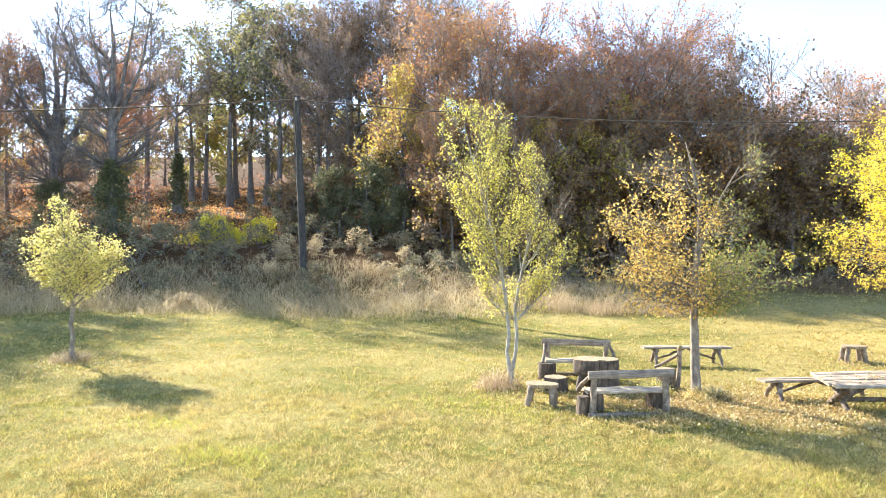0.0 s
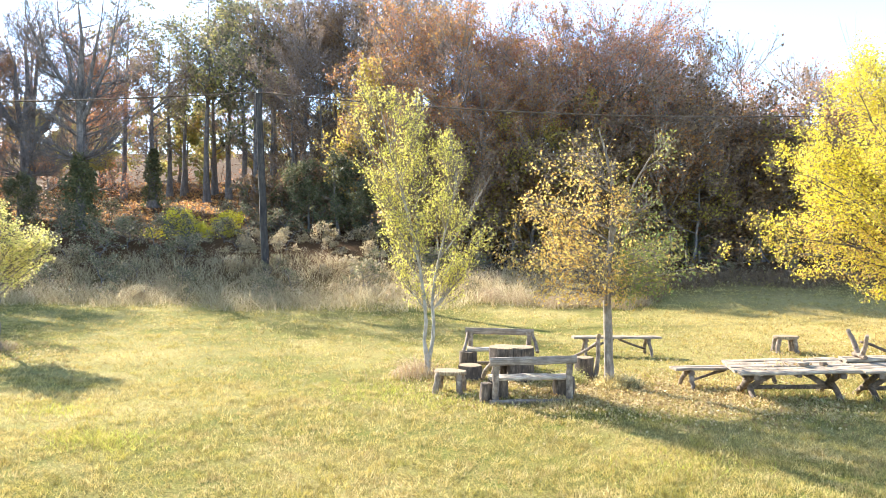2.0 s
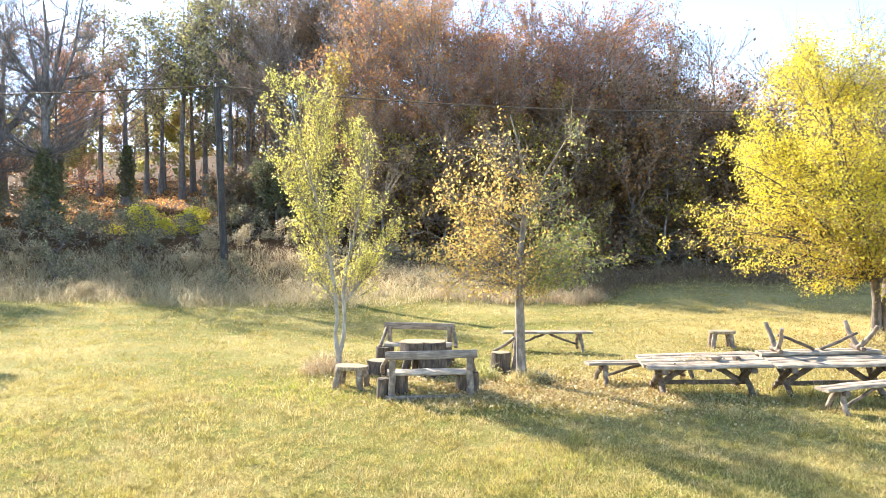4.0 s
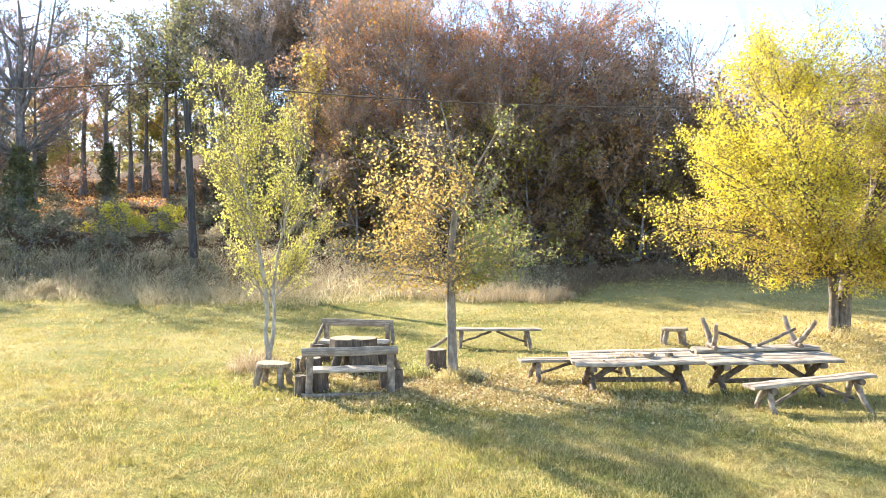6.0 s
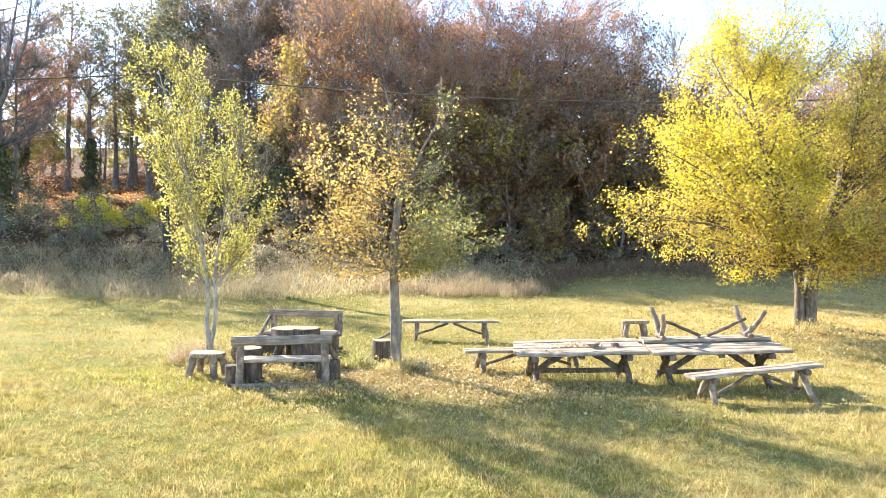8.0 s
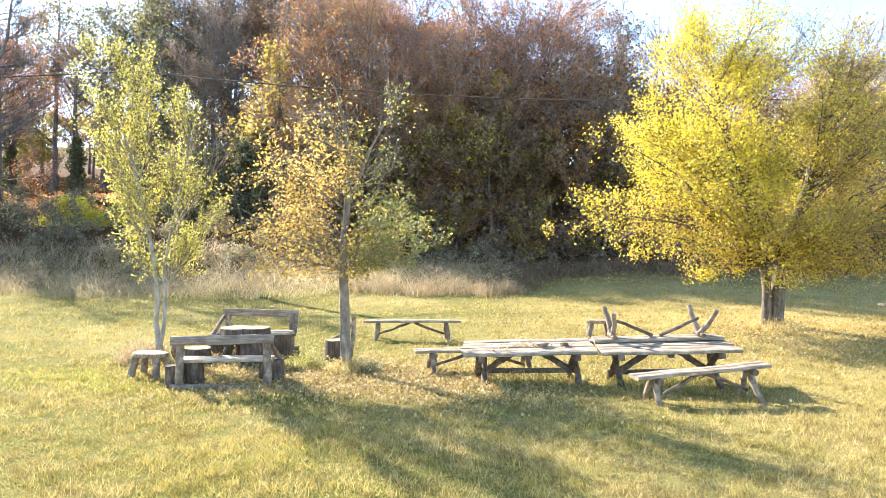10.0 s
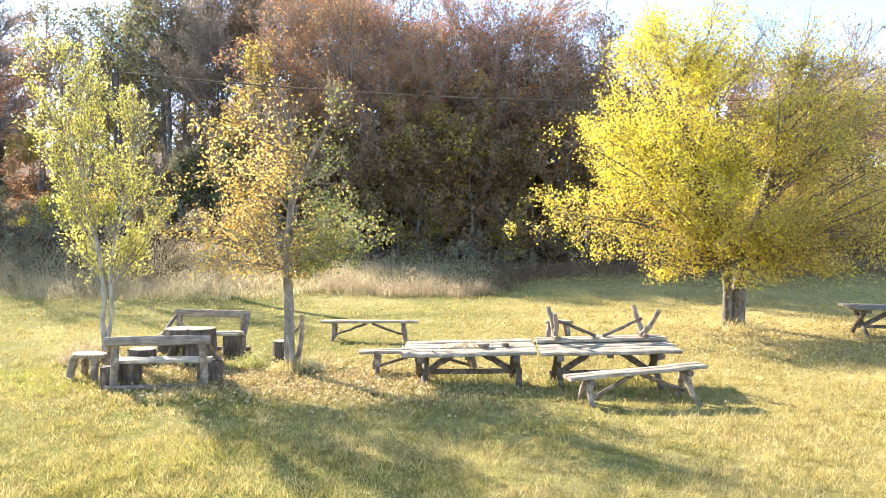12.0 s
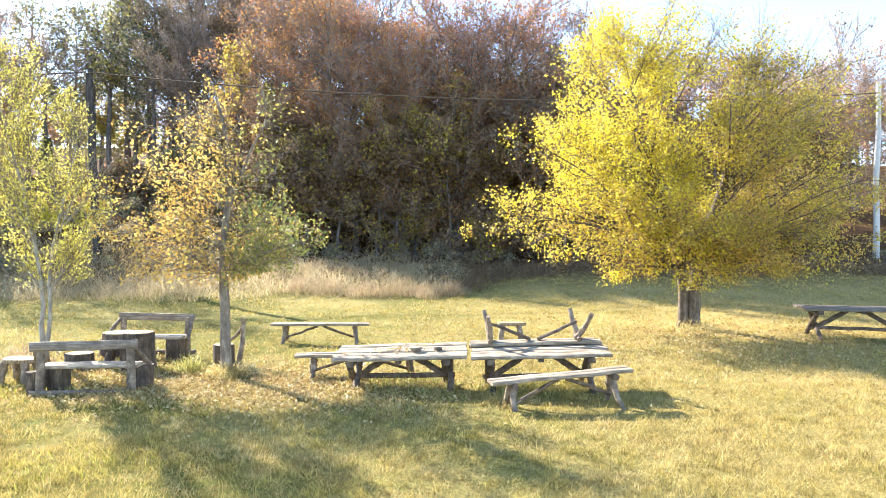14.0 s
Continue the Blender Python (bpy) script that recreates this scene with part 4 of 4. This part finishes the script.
# past x 8 only the darker brambles, to keep the shaded edge dark
for x in np.arange(1.5, 30, 1.8):
    place("fern" if rng.uniform() < 0.5 and x < 8 else "bramble", x, 34.8 + rng.uniform(-1.0, 1.0), rng.uniform(0.45, 0.7) * (1.0 if x < 8 else 0.7))
for x in np.arange(-33, 9, 1.7):
    place("fern" if rng.uniform() < 0.7 else "bramble", x + rng.uniform(-0.6, 0.6), 27.6 + rng.uniform(-0.8, 0.9), rng.uniform(0.35, 0.6))
for x, y, h in ((-16.7, 38.6, 1.0), (-15.3, 38.9, 1.15), (-13.9, 39.2, 0.95)):
    place("yellow", x, y, 0.95, h)


# ---- tall weeds and grass ----
def field(rng, n, x0, x1, y0, y1):
    x, y = rng.uniform(x0, x1, n), rng.uniform(y0, y1, n)
    return np.stack([x, y, gz(x, y) - 0.01], -1)


def stuff(name, chunks, mat, label, category):
    return tagged(part(name, chunks, mat, smooth=False), label, category, kind="stuff")


def lump(x, y, f, ph=0.0):
    """A smooth patchiness between 0 and 1."""
    v = np.sin(x * f + 1.3 * np.sin(y * f * 0.7 + ph)) * np.cos(y * f * 1.1 + 1.1 * np.sin(x * f * 0.6 + 2 * ph)) + 0.5 * np.sin(x * f * 2.3 + ph) * np.sin(y * f * 2.1 + 1.7)
    return np.clip(0.5 + 0.4 * v, 0, 1)


rng = np.random.default_rng(77)
R = field(rng, 70000, -34, 34, 23.5, 34)
edge = 25.0 + 0.7 * np.sin(R[:, 0] * 0.35) + 0.4 * np.sin(R[:, 0] * 1.1) + 5.5 * smooth01((R[:, 0] - 7.5) / 3.0)
patch = (lump(R[:, 0], R[:, 1], 1.3, 0.5) * 0.6 + lump(R[:, 0], R[:, 1], 3.1) * 0.7) ** 1.6
keep = (R[:, 1] > edge) & (rng.uniform(0, 1, len(R)) < 0.2 + patch)
R, edge, patch = R[keep], edge[keep], patch[keep]
hh = np.clip(0.25 + 0.25 * (R[:, 1] - edge), 0.2, 0.6) * (0.35 + 1.0 * patch)
# past x 7.5 the wood's shade goes into the colour: brown, not straw
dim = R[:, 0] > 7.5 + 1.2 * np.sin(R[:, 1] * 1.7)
stuff("dry_weeds", [blade_chunk(rng, R[dim], hh[dim] * 0.75, 0.026, 2.6, 2)], L_BROWN, "brown dry weeds along the wood's edge, darkened for its shade", "weeds")
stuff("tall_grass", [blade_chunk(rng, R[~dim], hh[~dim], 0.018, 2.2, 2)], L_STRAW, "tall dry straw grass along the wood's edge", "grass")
# feathery seed heads over the tall grass
pick = rng.uniform(0, 1, len(R)) < np.where(dim, 0.05, 0.18)
Hd = R[pick] + np.stack([rng.normal(0, 0.1, pick.sum()), rng.normal(0, 0.1, pick.sum()), hh[pick] * rng.uniform(0.9, 1.25, pick.sum())], -1)
Hd = np.repeat(Hd, 4, 0) + rng.normal(0, 0.05, (len(Hd) * 4, 3))
stuff("seed_heads", [leaf_chunk(rng, Hd, 0.07, slim=0.45)], L_RUSTWEED, "pinkish-brown feathery seed heads over tall grass", "weeds")


def tufts(rng, n, x0, x1, y0, y1, blades, h, w, spread):
    """Tufts of blades that fan out from a common root; returns roots, heights and the share of straw."""
    C = field(rng, n, x0, x1, y0, y1)
    big = 0.15 + 0.8 * lump(C[:, 0], C[:, 1], 8.5, 1.0) ** 2 + 0.8 * lump(C[:, 0], C[:, 1], 3.7) * lump(C[:, 0], C[:, 1], 0.9, 3.0) + 1.0 * rng.uniform(0, 1, n) ** 4
    dry = np.clip(0.08 + 0.65 * lump(C[:, 0], C[:, 1], 0.7, 2.0) + 0.9 * smooth01((C[:, 0] - 6) / 6) * smooth01((C[:, 1] - 8) / 5) + rng.normal(0, 0.22, n), 0, 1)
    Rb = np.repeat(C, blades, 0)
    Rb[:, :2] += rng.normal(0, spread, (n * blades, 2)) * np.repeat(big, blades)[:, None]
    return Rb, h * np.repeat(big, blades), np.repeat(dry, blades)


greens, straws = [], []
for y0, y1, n, blades, h, w in ((6.3, 9.3, 15000, 11, 0.07, 0.009), (9.3, 13, 14000, 9, 0.075, 0.011), (13, 19, 13000, 7, 0.075, 0.016), (19, 26.5, 11000, 6, 0.08, 0.024)):
    Rb, hts, dry = tufts(rng, n, -9 - 0.75 * (y1 - 6), 12 + 0.75 * (y1 - 4), y0, y1, blades, h, w, 0.06)
    is_straw = dry > 0.55
    for sel, out in ((is_straw, straws), (~is_straw, greens)):
        out.append(blade_chunk(rng, Rb[sel], hts[sel], w, 1.5))
Rb, hts, dry = tufts(rng, 5200, 4, 36, 26.5, 35, 6, 0.09, 0.03, 0.09)
straws.append(blade_chunk(rng, Rb, hts, 0.03, 1.6))
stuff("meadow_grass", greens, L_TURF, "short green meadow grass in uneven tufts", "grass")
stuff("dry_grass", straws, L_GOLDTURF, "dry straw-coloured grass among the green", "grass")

# longer tussocks that shade the turf between them
C = field(rng, 4200, -9, 16, 6.3, 15)
keep = rng.uniform(0, 1, len(C)) < lump(C[:, 0], C[:, 1], 2.1, 1.0) ** 1.3 * (0.35 + 0.65 * smooth01((C[:, 0] + 2) / 6))
C = C[keep]
nb = 24
Rb = np.repeat(C, nb, 0)
Rb[:, :2] += rng.normal(0, 0.07, (len(Rb), 2))
tall = np.repeat(rng.uniform(0.06, 0.14, len(C)), nb)
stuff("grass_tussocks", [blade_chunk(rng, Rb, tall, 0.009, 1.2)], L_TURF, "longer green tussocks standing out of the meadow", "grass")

# lush yellow-green patches
lush = []
for cx, cy, rr_, n in ((-3.7, 8.9, 0.45, 700), (-0.3, 12.3, 0.7, 700), (1.0, 11.6, 0.6, 400), (4.0, 8.4, 0.6, 350), (-5.5, 10.5, 0.5, 350)):
    x, y = rng.normal(cx, rr_, n), rng.normal(cy, rr_ * 0.6, n)
    lush.append(blade_chunk(rng, np.stack([x, y, gz(x, y) - 0.01], -1), 0.1, 0.011, 1.8))
stuff("lush_grass", lush, L_LUSH, "lush yellow-green patches of longer meadow grass", "grass")

# fallen leaves under the trees
F = []
for cx, cy, sx, sy, n in ((4.6, 12.6, 1.4, 0.9, 4200), (5.8, 11.9, 1.4, 0.8, 2600), (3.3, 12.2, 0.8, 0.7, 1400), (2.6, 13.0, 1.2, 1.2, 900), (13.8, 17.0, 2.6, 1.8, 4200), (9.5, 15.5, 2.5, 1.5, 1500), (0.6, 13.9, 0.8, 0.8, 500), (-9.8, 15.2, 1.2, 0.9, 500)):
    x, y = rng.normal(cx, sx, n), rng.normal(cy, sy, n)
    F.append(np.stack([x, y, gz(x, y) + rng.uniform(0.02, 0.06, n)], -1))
stuff("fallen_leaves", [leaf_chunk(rng, np.vstack(F), 0.055, slim=0.7, droop=0.0)], L_LITTER, "scattered dry fallen leaves beneath the trees", "leaves")


# leaf litter on the floor of the open wood
x, y = rng.uniform(-46, -6, 16000), rng.uniform(42, 78, 16000)
stuff("leaf_litter", [leaf_chunk(rng, np.stack([x, y, gz(x, y) + rng.uniform(0.02, 0.12, 16000)], -1), 0.2, slim=0.75, droop=0.0)], L_RUST, "orange-brown fallen leaves covering the woodland floor", "leaves")


# ---- rustic furniture ----
def stump(name, x, y, r, h, seed, label, category="stump", group=""):
    rng = np.random.default_rng(seed)
    st = thing(name, pose(x, y, gzf(x, y)), label, category, group)
    k = 16
    sec = circle(1.0, k, rng, 0.06)
    zs = np.array([-0.05, 0.05, h * 0.4, h * 0.8, h])
    sc = r * np.array([1.15, 1.06, 1.0, 0.98, 0.96])
    bark = part("bark", sweep(np.stack([0 * zs, 0 * zs, zs], -1), sec, sc, rng, r * 0.02), M_BARK, st)
    zt = np.array([h - 0.01, h + 0.006, h + 0.008])
    part("cut_top", sweep(np.stack([0 * zt, 0 * zt, zt], -1), sec, r * np.array([0.95, 0.945, 0.91]), rng, 0.002), M_CUT, bark, "pale sawn top")
    return st


def trestle_bench(name, m, length, label, seed, height=0.46, width=0.3, group="", lean=(0.0, 0.0)):
    """A plank bench on forked branch legs with two slanting braces; x is its length."""
    rng = np.random.default_rng(seed)
    b = thing(name, m, label, "bench", group)
    half = length / 2
    for dy in (-width / 4, width / 4):
        part("plank", board(rng, (-half, dy, height - 0.025), (half + rng.uniform(-.03, .03), dy, height - 0.025), width / 2 - 0.008, 0.05), M_TABLETOP, b)
    lx = half - 0.32
    for sx in (-1, 1):
        part("crosspiece", log(rng, (sx * lx, -width * 0.62, height - 0.085), (sx * lx, width * 0.62, height - 0.085), 0.05, 0.042), M_BEAM, b)
        for sy in (-1, 1):
            kick = lean[0 if sx < 0 else 1] * sy
            part("leg", log(rng, (sx * lx - 0.3 * kick, sy * width * 0.18, height - 0.085), (sx * (lx + 0.05) + kick, sy * (width * 0.5 + 0.13), -0.05), 0.05, 0.034, 0.03), M_POLEWOOD, b)
        part("brace", log(rng, (sx * 0.06, 0, height - 0.07), (sx * (lx - 0.02), 0, 0.13), 0.03, 0.025, 0.03), M_BEAM, b)
    return b


def plank_table(name, m, length, label, seed, height=0.68, width=1.0, group="", wood=M_TABLETOP):
    """A table of five boards on crossed beams, with braces and a low stretcher; x is its length."""
    rng = np.random.default_rng(seed)
    t = thing(name, m, label, "table", group)
    half, nb = length / 2, 5
    bw = width / nb
    for i in range(nb):
        y = -width / 2 + bw * (i + 0.5)
        z = height - 0.025 + rng.normal(0, 0.004)
        part("plank", board(rng, (-half + rng.uniform(-.03, .02), y, z), (half + rng.uniform(-.02, .03), y, z), bw - 0.012, 0.05), wood, t)
    lx = half - 0.3
    for sx in (-1, 1):
        part("crosspiece", board(rng, (sx * lx, -width * 0.48, height - 0.095), (sx * lx, width * 0.48, height - 0.095), 0.11, 0.09), M_BEAM, t)
        part("leg", log(rng, (sx * lx - 0.04, -width * 0.36, height - 0.1), (sx * lx - 0.04, width * 0.4, -0.05), 0.055, 0.05, 0.01), M_BEAM, t)
        part("leg", log(rng, (sx * lx + 0.04, width * 0.36, height - 0.1), (sx * lx + 0.04, -width * 0.4, -0.05), 0.055, 0.05, 0.01), M_BEAM, t)
        part("brace", board(rng, (sx * 0.16, -0.02, height - 0.06), (sx * (lx - 0.03), 0, 0.19), 0.045, 0.1), M_BEAM, t)
    part("stretcher", board(rng, (-lx - 0.12, 0.03, 0.2), (lx + 0.12, 0.03, 0.18), 0.045, 0.08), M_BEAM, t)
    part("batten", board(rng, (0, -width * 0.46, height - 0.08), (0, width * 0.46, height - 0.08), 0.09, 0.06), M_BEAM, t)
    return t


def backed_bench(name, m, length, label, seed, extra=True):
    """A log bench: plank seat on stumps, a board back on two posts with slanting branch arms, a low log. The back stands at -y."""
    rng = np.random.default_rng(seed)
    b = thing(name, m, label, "bench")
    half = length / 2
    for dy, w in ((0.03, 0.19), (0.225, 0.19)):
        part("plank", board(rng, (-half + 0.02, dy, 0.425), (half - 0.02, dy, 0.425), w, 0.05), M_PLANK, b)
    feet = [(-half + 0.2, 0.2, 0.18, 0.395), (half - 0.06, 0.26, 0.2, 0.395)]
    if extra:
        feet.append((-half - 0.05, 0.0, 0.11, 0.36))
    for fx, fy, rr, h in feet:
        zs = np.array([-0.05, 0.1, 0.25, h])
        part("support", sweep(np.stack([0 * zs + fx, 0 * zs + fy, zs], -1), circle(1, 14, rng, 0.06), rr * np.array([1.12, 1.03, 1, 0.98]), rng, 0.006), M_BARK, b, "dark bark-covered log stump")
    for sx in (-1, 1):
        part("post", log(rng, (sx * (half - 0.09), -0.13, -0.08), (sx * (half - 0.1), -0.13, 0.78), 0.065, 0.055, 0.015), M_POLEWOOD, b)
        part("arm", log(rng, (sx * (half - 0.03), -0.14, 0.74), (sx * (half + 0.06), 0.3, 0.4), 0.035, 0.04, 0.05), M_POLEWOOD, b)
    part("backrest", board(rng, (-half - 0.02, -0.2, 0.765), (half + 0.03, -0.2, 0.79), 0.05, 0.14, n=10), M_PLANK_GREY, b)
    part("foot_log", log(rng, (-half - 0.02, -0.24, 0.06), (half - 0.14, -0.2, 0.05), 0.05, 0.042, 0.01), M_POLEWOOD, b)
    return b


def slab_stool(name, m, label, seed, w=0.55, d=0.38, h=0.45):
    rng = np.random.default_rng(seed)
    s = thing(name, m, label, "stool")
    zt = np.array([h - 0.07, h - 0.06, h - 0.01, h])
    sec = circle(1, 14, rng, 0.05) * np.array([w / 2, d / 2])
    part("seat", sweep(np.stack([0 * zt, 0 * zt, zt], -1)[:, [0, 1, 2]], sec[:, ::1], [0.95, 1, 1, 0.97], rng, 0.003), M_CUT, s)
    for sx in (-1, 1):
        for sy in (-1, 1):
            part("leg", log(rng, (sx * w * 0.3, sy * d * 0.28, h - 0.05), (sx * w * 0.4, sy * d * 0.4, -0.05), 0.062, 0.055, 0.015), M_POLEWOOD, s)
    return s


def on_ground(x, y, rz=0.0, dz=0.0):
    return pose(x, y, gzf(x, y) + dz, 0, 0, rz)


backed_bench("log_bench", on_ground(2.44, 11.77, 8, -0.05), 1.5, "rustic grey log bench with a board back on stumps", 101)
backed_bench("log_bench", on_ground(2.0, 14.83, 180, -0.015), 1.5, "rustic log bench with a board back facing the stump table", 102, False)
stump("tree_stump", 1.34, 13.4, 0.24, 0.27, 103, "low round sawn stump used as a seat")
slab_stool("slab_stool", on_ground(0.98, 12.33, -10, -0.02), "four-legged stool with a rough sawn slab seat", 104, 0.62, 0.42, 0.42)

# two-lobed stump table
rngt = np.random.default_rng(105)
st = stump("stump_table", 2.39, 13.45, 0.26, 0.66, 105, "two-lobed rustic table of thick sawn tree trunks", "table")
zs = np.array([0.38, 0.4, 0.52, 0.645])
sec = circle(1.0, 18, rngt, 0.05)
slab = part("slab", sweep(np.stack([0 * zs - 0.34, 0 * zs + 0.06, zs], -1), sec, 0.31 * np.array([0.95, 1, 1, 0.98]), rngt, 0.006), M_BARK, st)
zt = np.array([0.64, 0.655, 0.658])
part("cut_top", sweep(np.stack([0 * zt - 0.34, 0 * zt + 0.06, zt], -1), sec, 0.31 * np.array([0.97, 0.965, 0.93]), rngt, 0.002), M_CUT, slab, "pale sawn top")
part("leg", log(rngt, (-0.48, 0.02, 0.42), (-0.56, -0.04, -0.05), 0.075, 0.085), M_BARK, st)
part("leg", log(rngt, (-0.36, 0.2, 0.42), (-0.34, 0.24, -0.05), 0.08, 0.09), M_BARK, st)

# stump chair beside the oak: stump and branch back
ch = stump("stump_chair", 3.73, 14.0, 0.2, 0.42, 106, "stump seat with a forked branch back and pale stub", "chair")
rngc = np.random.default_rng(106)
part("post", log(rngc, (0.24, 0.06, -0.05), (0.33, 0.15, 0.86), 0.05, 0.042, 0.04), M_POLEWOOD, ch)
part("arm", log(rngc, (0.3, 0.14, 0.72), (-0.12, 0.42, 0.38), 0.035, 0.03, 0.05), M_POLEWOOD, ch)
part("stub", log(rngc, (0.33, 0.18, 0.83), (0.33, 0.07, 0.87), 0.05, 0.046), M_CUT, ch, "pale sawn stub")

trestle_bench("long_bench", on_ground(4.97, 16.75, 5), 2.2, "long plank bench on forked branch legs", 107, 0.45)
slab_stool("slab_stool", on_ground(9.33, 17.26, 0), "four-legged wooden stool on the open grass", 108, 0.62, 0.42, 0.42)


def tilted(x, y, z, rx, ry, rz):
    """A pose on uneven ground: the thing leans with the turf."""
    return pose(x, y, z, rx, ry, rz)


plank_table("plank_table", tilted(7.23, 12.46, -0.02, 4.2, -1.9, 0), 2.1, "weathered plank table on crossed beam legs", 109, 0.61, group="tables end to end")
plank_table("plank_table", tilted(9.45, 12.5, -0.01, 4.0, -1.9, 0), 2.16, "weathered plank table bearing an upturned bench", 110, 0.65, group="tables end to end")
trestle_bench("trestle_bench", on_ground(6.45, 13.28, 9, -0.02), 2.3, "plank bench on the far side of the table", 111, 0.42)
trestle_bench("trestle_bench", pose(9.67, 11.28, gzf(9.67, 11.28) - 0.02, 0, -3.2, 13.5), 2.15, "plank bench on branch legs before the table", 112, 0.5)
up = trestle_bench("trestle_bench", pose(9.38, 12.72, 0.665 + 0.482, 184.0, -1.9, 1), 2.1, "plank bench lying upside down on the table", 113, 0.48, lean=(0.02, 0.13))
plank_table("plank_table", on_ground(17.25, 17.3, -8), 2.4, "dark weathered plank table standing in the shade", 114, 0.68, wood=M_PLANK_DARK)

# small things on the first table
rngb = np.random.default_rng(115)
zb = 0.592
bowl = thing("bowl", pose(7.46, 12.36, zb), "shallow grey wooden bowl on the table", "bowl")
zs = np.array([0.0, 0.012, 0.05, 0.055, 0.05, 0.02])
part("shell", sweep(np.stack([0 * zs, 0 * zs, zs + np.arange(6) * 1e-4], -1), circle(1, 14, rngb, 0.02), [0.07, 0.08, 0.11, 0.112, 0.10, 0.06]), M_PLANK_GREY, bowl)
blk = thing("wood_block", pose(7.82, 12.36, zb + 0.013, 0, -2, 20), "small dark wooden block on the table", "block")
part("body", board(rngb, (-0.06, 0, 0.028), (0.06, 0, 0.028), 0.08, 0.055), M_BEAM, blk)

ul, vl = rngb.uniform(6.3, 8.1, 90), rngb.uniform(12.05, 12.9, 90)
ul[:40], vl[:40] = rngb.normal(7.2, 0.12, 40), rngb.normal(12.45, 0.08, 40)
stuff("fallen_leaves", [leaf_chunk(rngb, np.stack([ul, vl, 0.606 + 0.033 * (ul - 7.23) + 0.074 * (vl - 12.46) + rngb.uniform(0, 0.01, 90)], -1), 0.045, np.tile(np.array([[0.6, 0.6, 0.3]]), (90, 1)) * rngb.normal(0, 1, (90, 1)), slim=0.7, droop=0.0)], L_LITTER, "dry fallen leaves blown onto the plank table", "leaves")

# ---- poles and the wire ----
def pole(name, x, y, h, r0, r1, mat, label, lean=(0, 0)):
    rng = np.random.default_rng(int(abs(x) * 10))
    p = thing(name, pose(x, y, gzf(x, y)), label, "utility pole")
    shaft = part("shaft", log(rng, (0, 0, -0.3), (lean[0], lean[1], h), r0, r1, 0.0, 10, 8, 0.01), mat, p)
    part("insulator", log(rng, (lean[0], lean[1] - r1 - 0.04, h - 0.25), (lean[0], lean[1] - r1 - 0.04, h - 0.1), 0.04, 0.03), M_CONCRETE, shaft, "pale insulator")
    return p


PA = (-8.9, 32.45)
PB = (30.1, 37.87)
pole("utility_pole", *PA, 10.25 - gzf(*PA), 0.2, 0.15, M_POLE_DARK, "dark wooden utility pole at the wood's edge", (-0.38, 0))
pole("utility_pole", *PB, 10.8 - gzf(*PB), 0.16, 0.12, M_CONCRETE, "pale concrete utility pole beyond the meadow")


def span(a, b, sag, n=24):
    s = np.linspace(0, 1, n)[:, None]
    p = np.array(a) + (np.array(b) - np.array(a)) * s
    p[:, 2] -= 4 * sag * (s * (1 - s))[:, 0]
    return sweep(p, circle(0.035, 5))


wire = tagged(part("overhead_wire", span((-47.0, 27.2, 9.3), (-9.28, 32.3, 10.05), 0.6) + span((-9.28, 32.3, 10.05), (30.1, 37.75, 10.2), 0.82), M_BEAM), "thin dark overhead wire slung between the poles", "wire")


# ---- weeds round the trunks ----
def weeds(name, x, y, r, h, n, mat, label, seed):
    rng = np.random.default_rng(seed)
    a, d = rng.uniform(0, 2 * np.pi, n), r * rng.uniform(0, 1, n) ** 0.6
    wx, wy = x + d * np.cos(a), y + d * np.sin(a)
    roots = np.stack([wx, wy, gz(wx, wy) - 0.02], -1)
    blades = blade_chunk(rng, roots, h * (1.1 - 0.7 * d / r), 0.011, 1.1, 2)
    tips = roots + np.stack([rng.normal(0, 0.06, n), rng.normal(0, 0.06, n), h * rng.uniform(0.3, 0.95, n) * (1.1 - 0.6 * d / r)], -1)
    return tagged(part(name, [blades, leaf_chunk(rng, tips[: n // 2], 0.05)], mat, smooth=False), label, "weeds", kind="stuff")


for i, (wx_, wy_, wr) in enumerate(((3.2, 26.6, 0.9), (4.6, 26.2, 0.8), (5.8, 26.4, 0.9), (6.9, 26.0, 0.8), (7.8, 26.5, 0.6), (2.0, 27.0, 0.7))):
    weeds("weeds", wx_, wy_, wr, 0.62, 420, L_RUSTWEED, "clump of pinkish dry weeds at the meadow's edge", 210 + i)
weeds("weeds", 0.2, 13.6, 0.5, 0.5, 320, L_RUSTWEED, "reddish dry weeds round the slender tree's foot", 201)
weeds("weeds", 4.15, 13.05, 0.4, 0.32, 600, L_DRY, "straw grass tuft round the oak's foot", 202)
weeds("weeds", 4.45, 13.1, 0.3, 0.3, 350, L_BRAMBLE, "brown weeds beside the oak's foot", 203)
weeds("weeds", -10.45, 15.85, 0.5, 0.35, 300, L_RUSTWEED, "dry brown weeds round the young tree's foot", 204)
weeds("weeds", 13.7, 17.9, 0.7, 0.3, 700, L_DRY, "straw grass round the broad tree's foot", 205)
weeds("weeds", 3.35, 13.4, 0.35, 0.35, 400, L_GRASS, "green weeds beside the stump chair", 206)
weeds("weeds", 7.3, 12.6, 0.9, 0.22, 700, L_GRASS, "lush green grass beneath the tables", 207)
weeds("weeds", 9.3, 12.5, 0.9, 0.25, 800, L_GRASS, "lush green grass beneath the tables", 208)
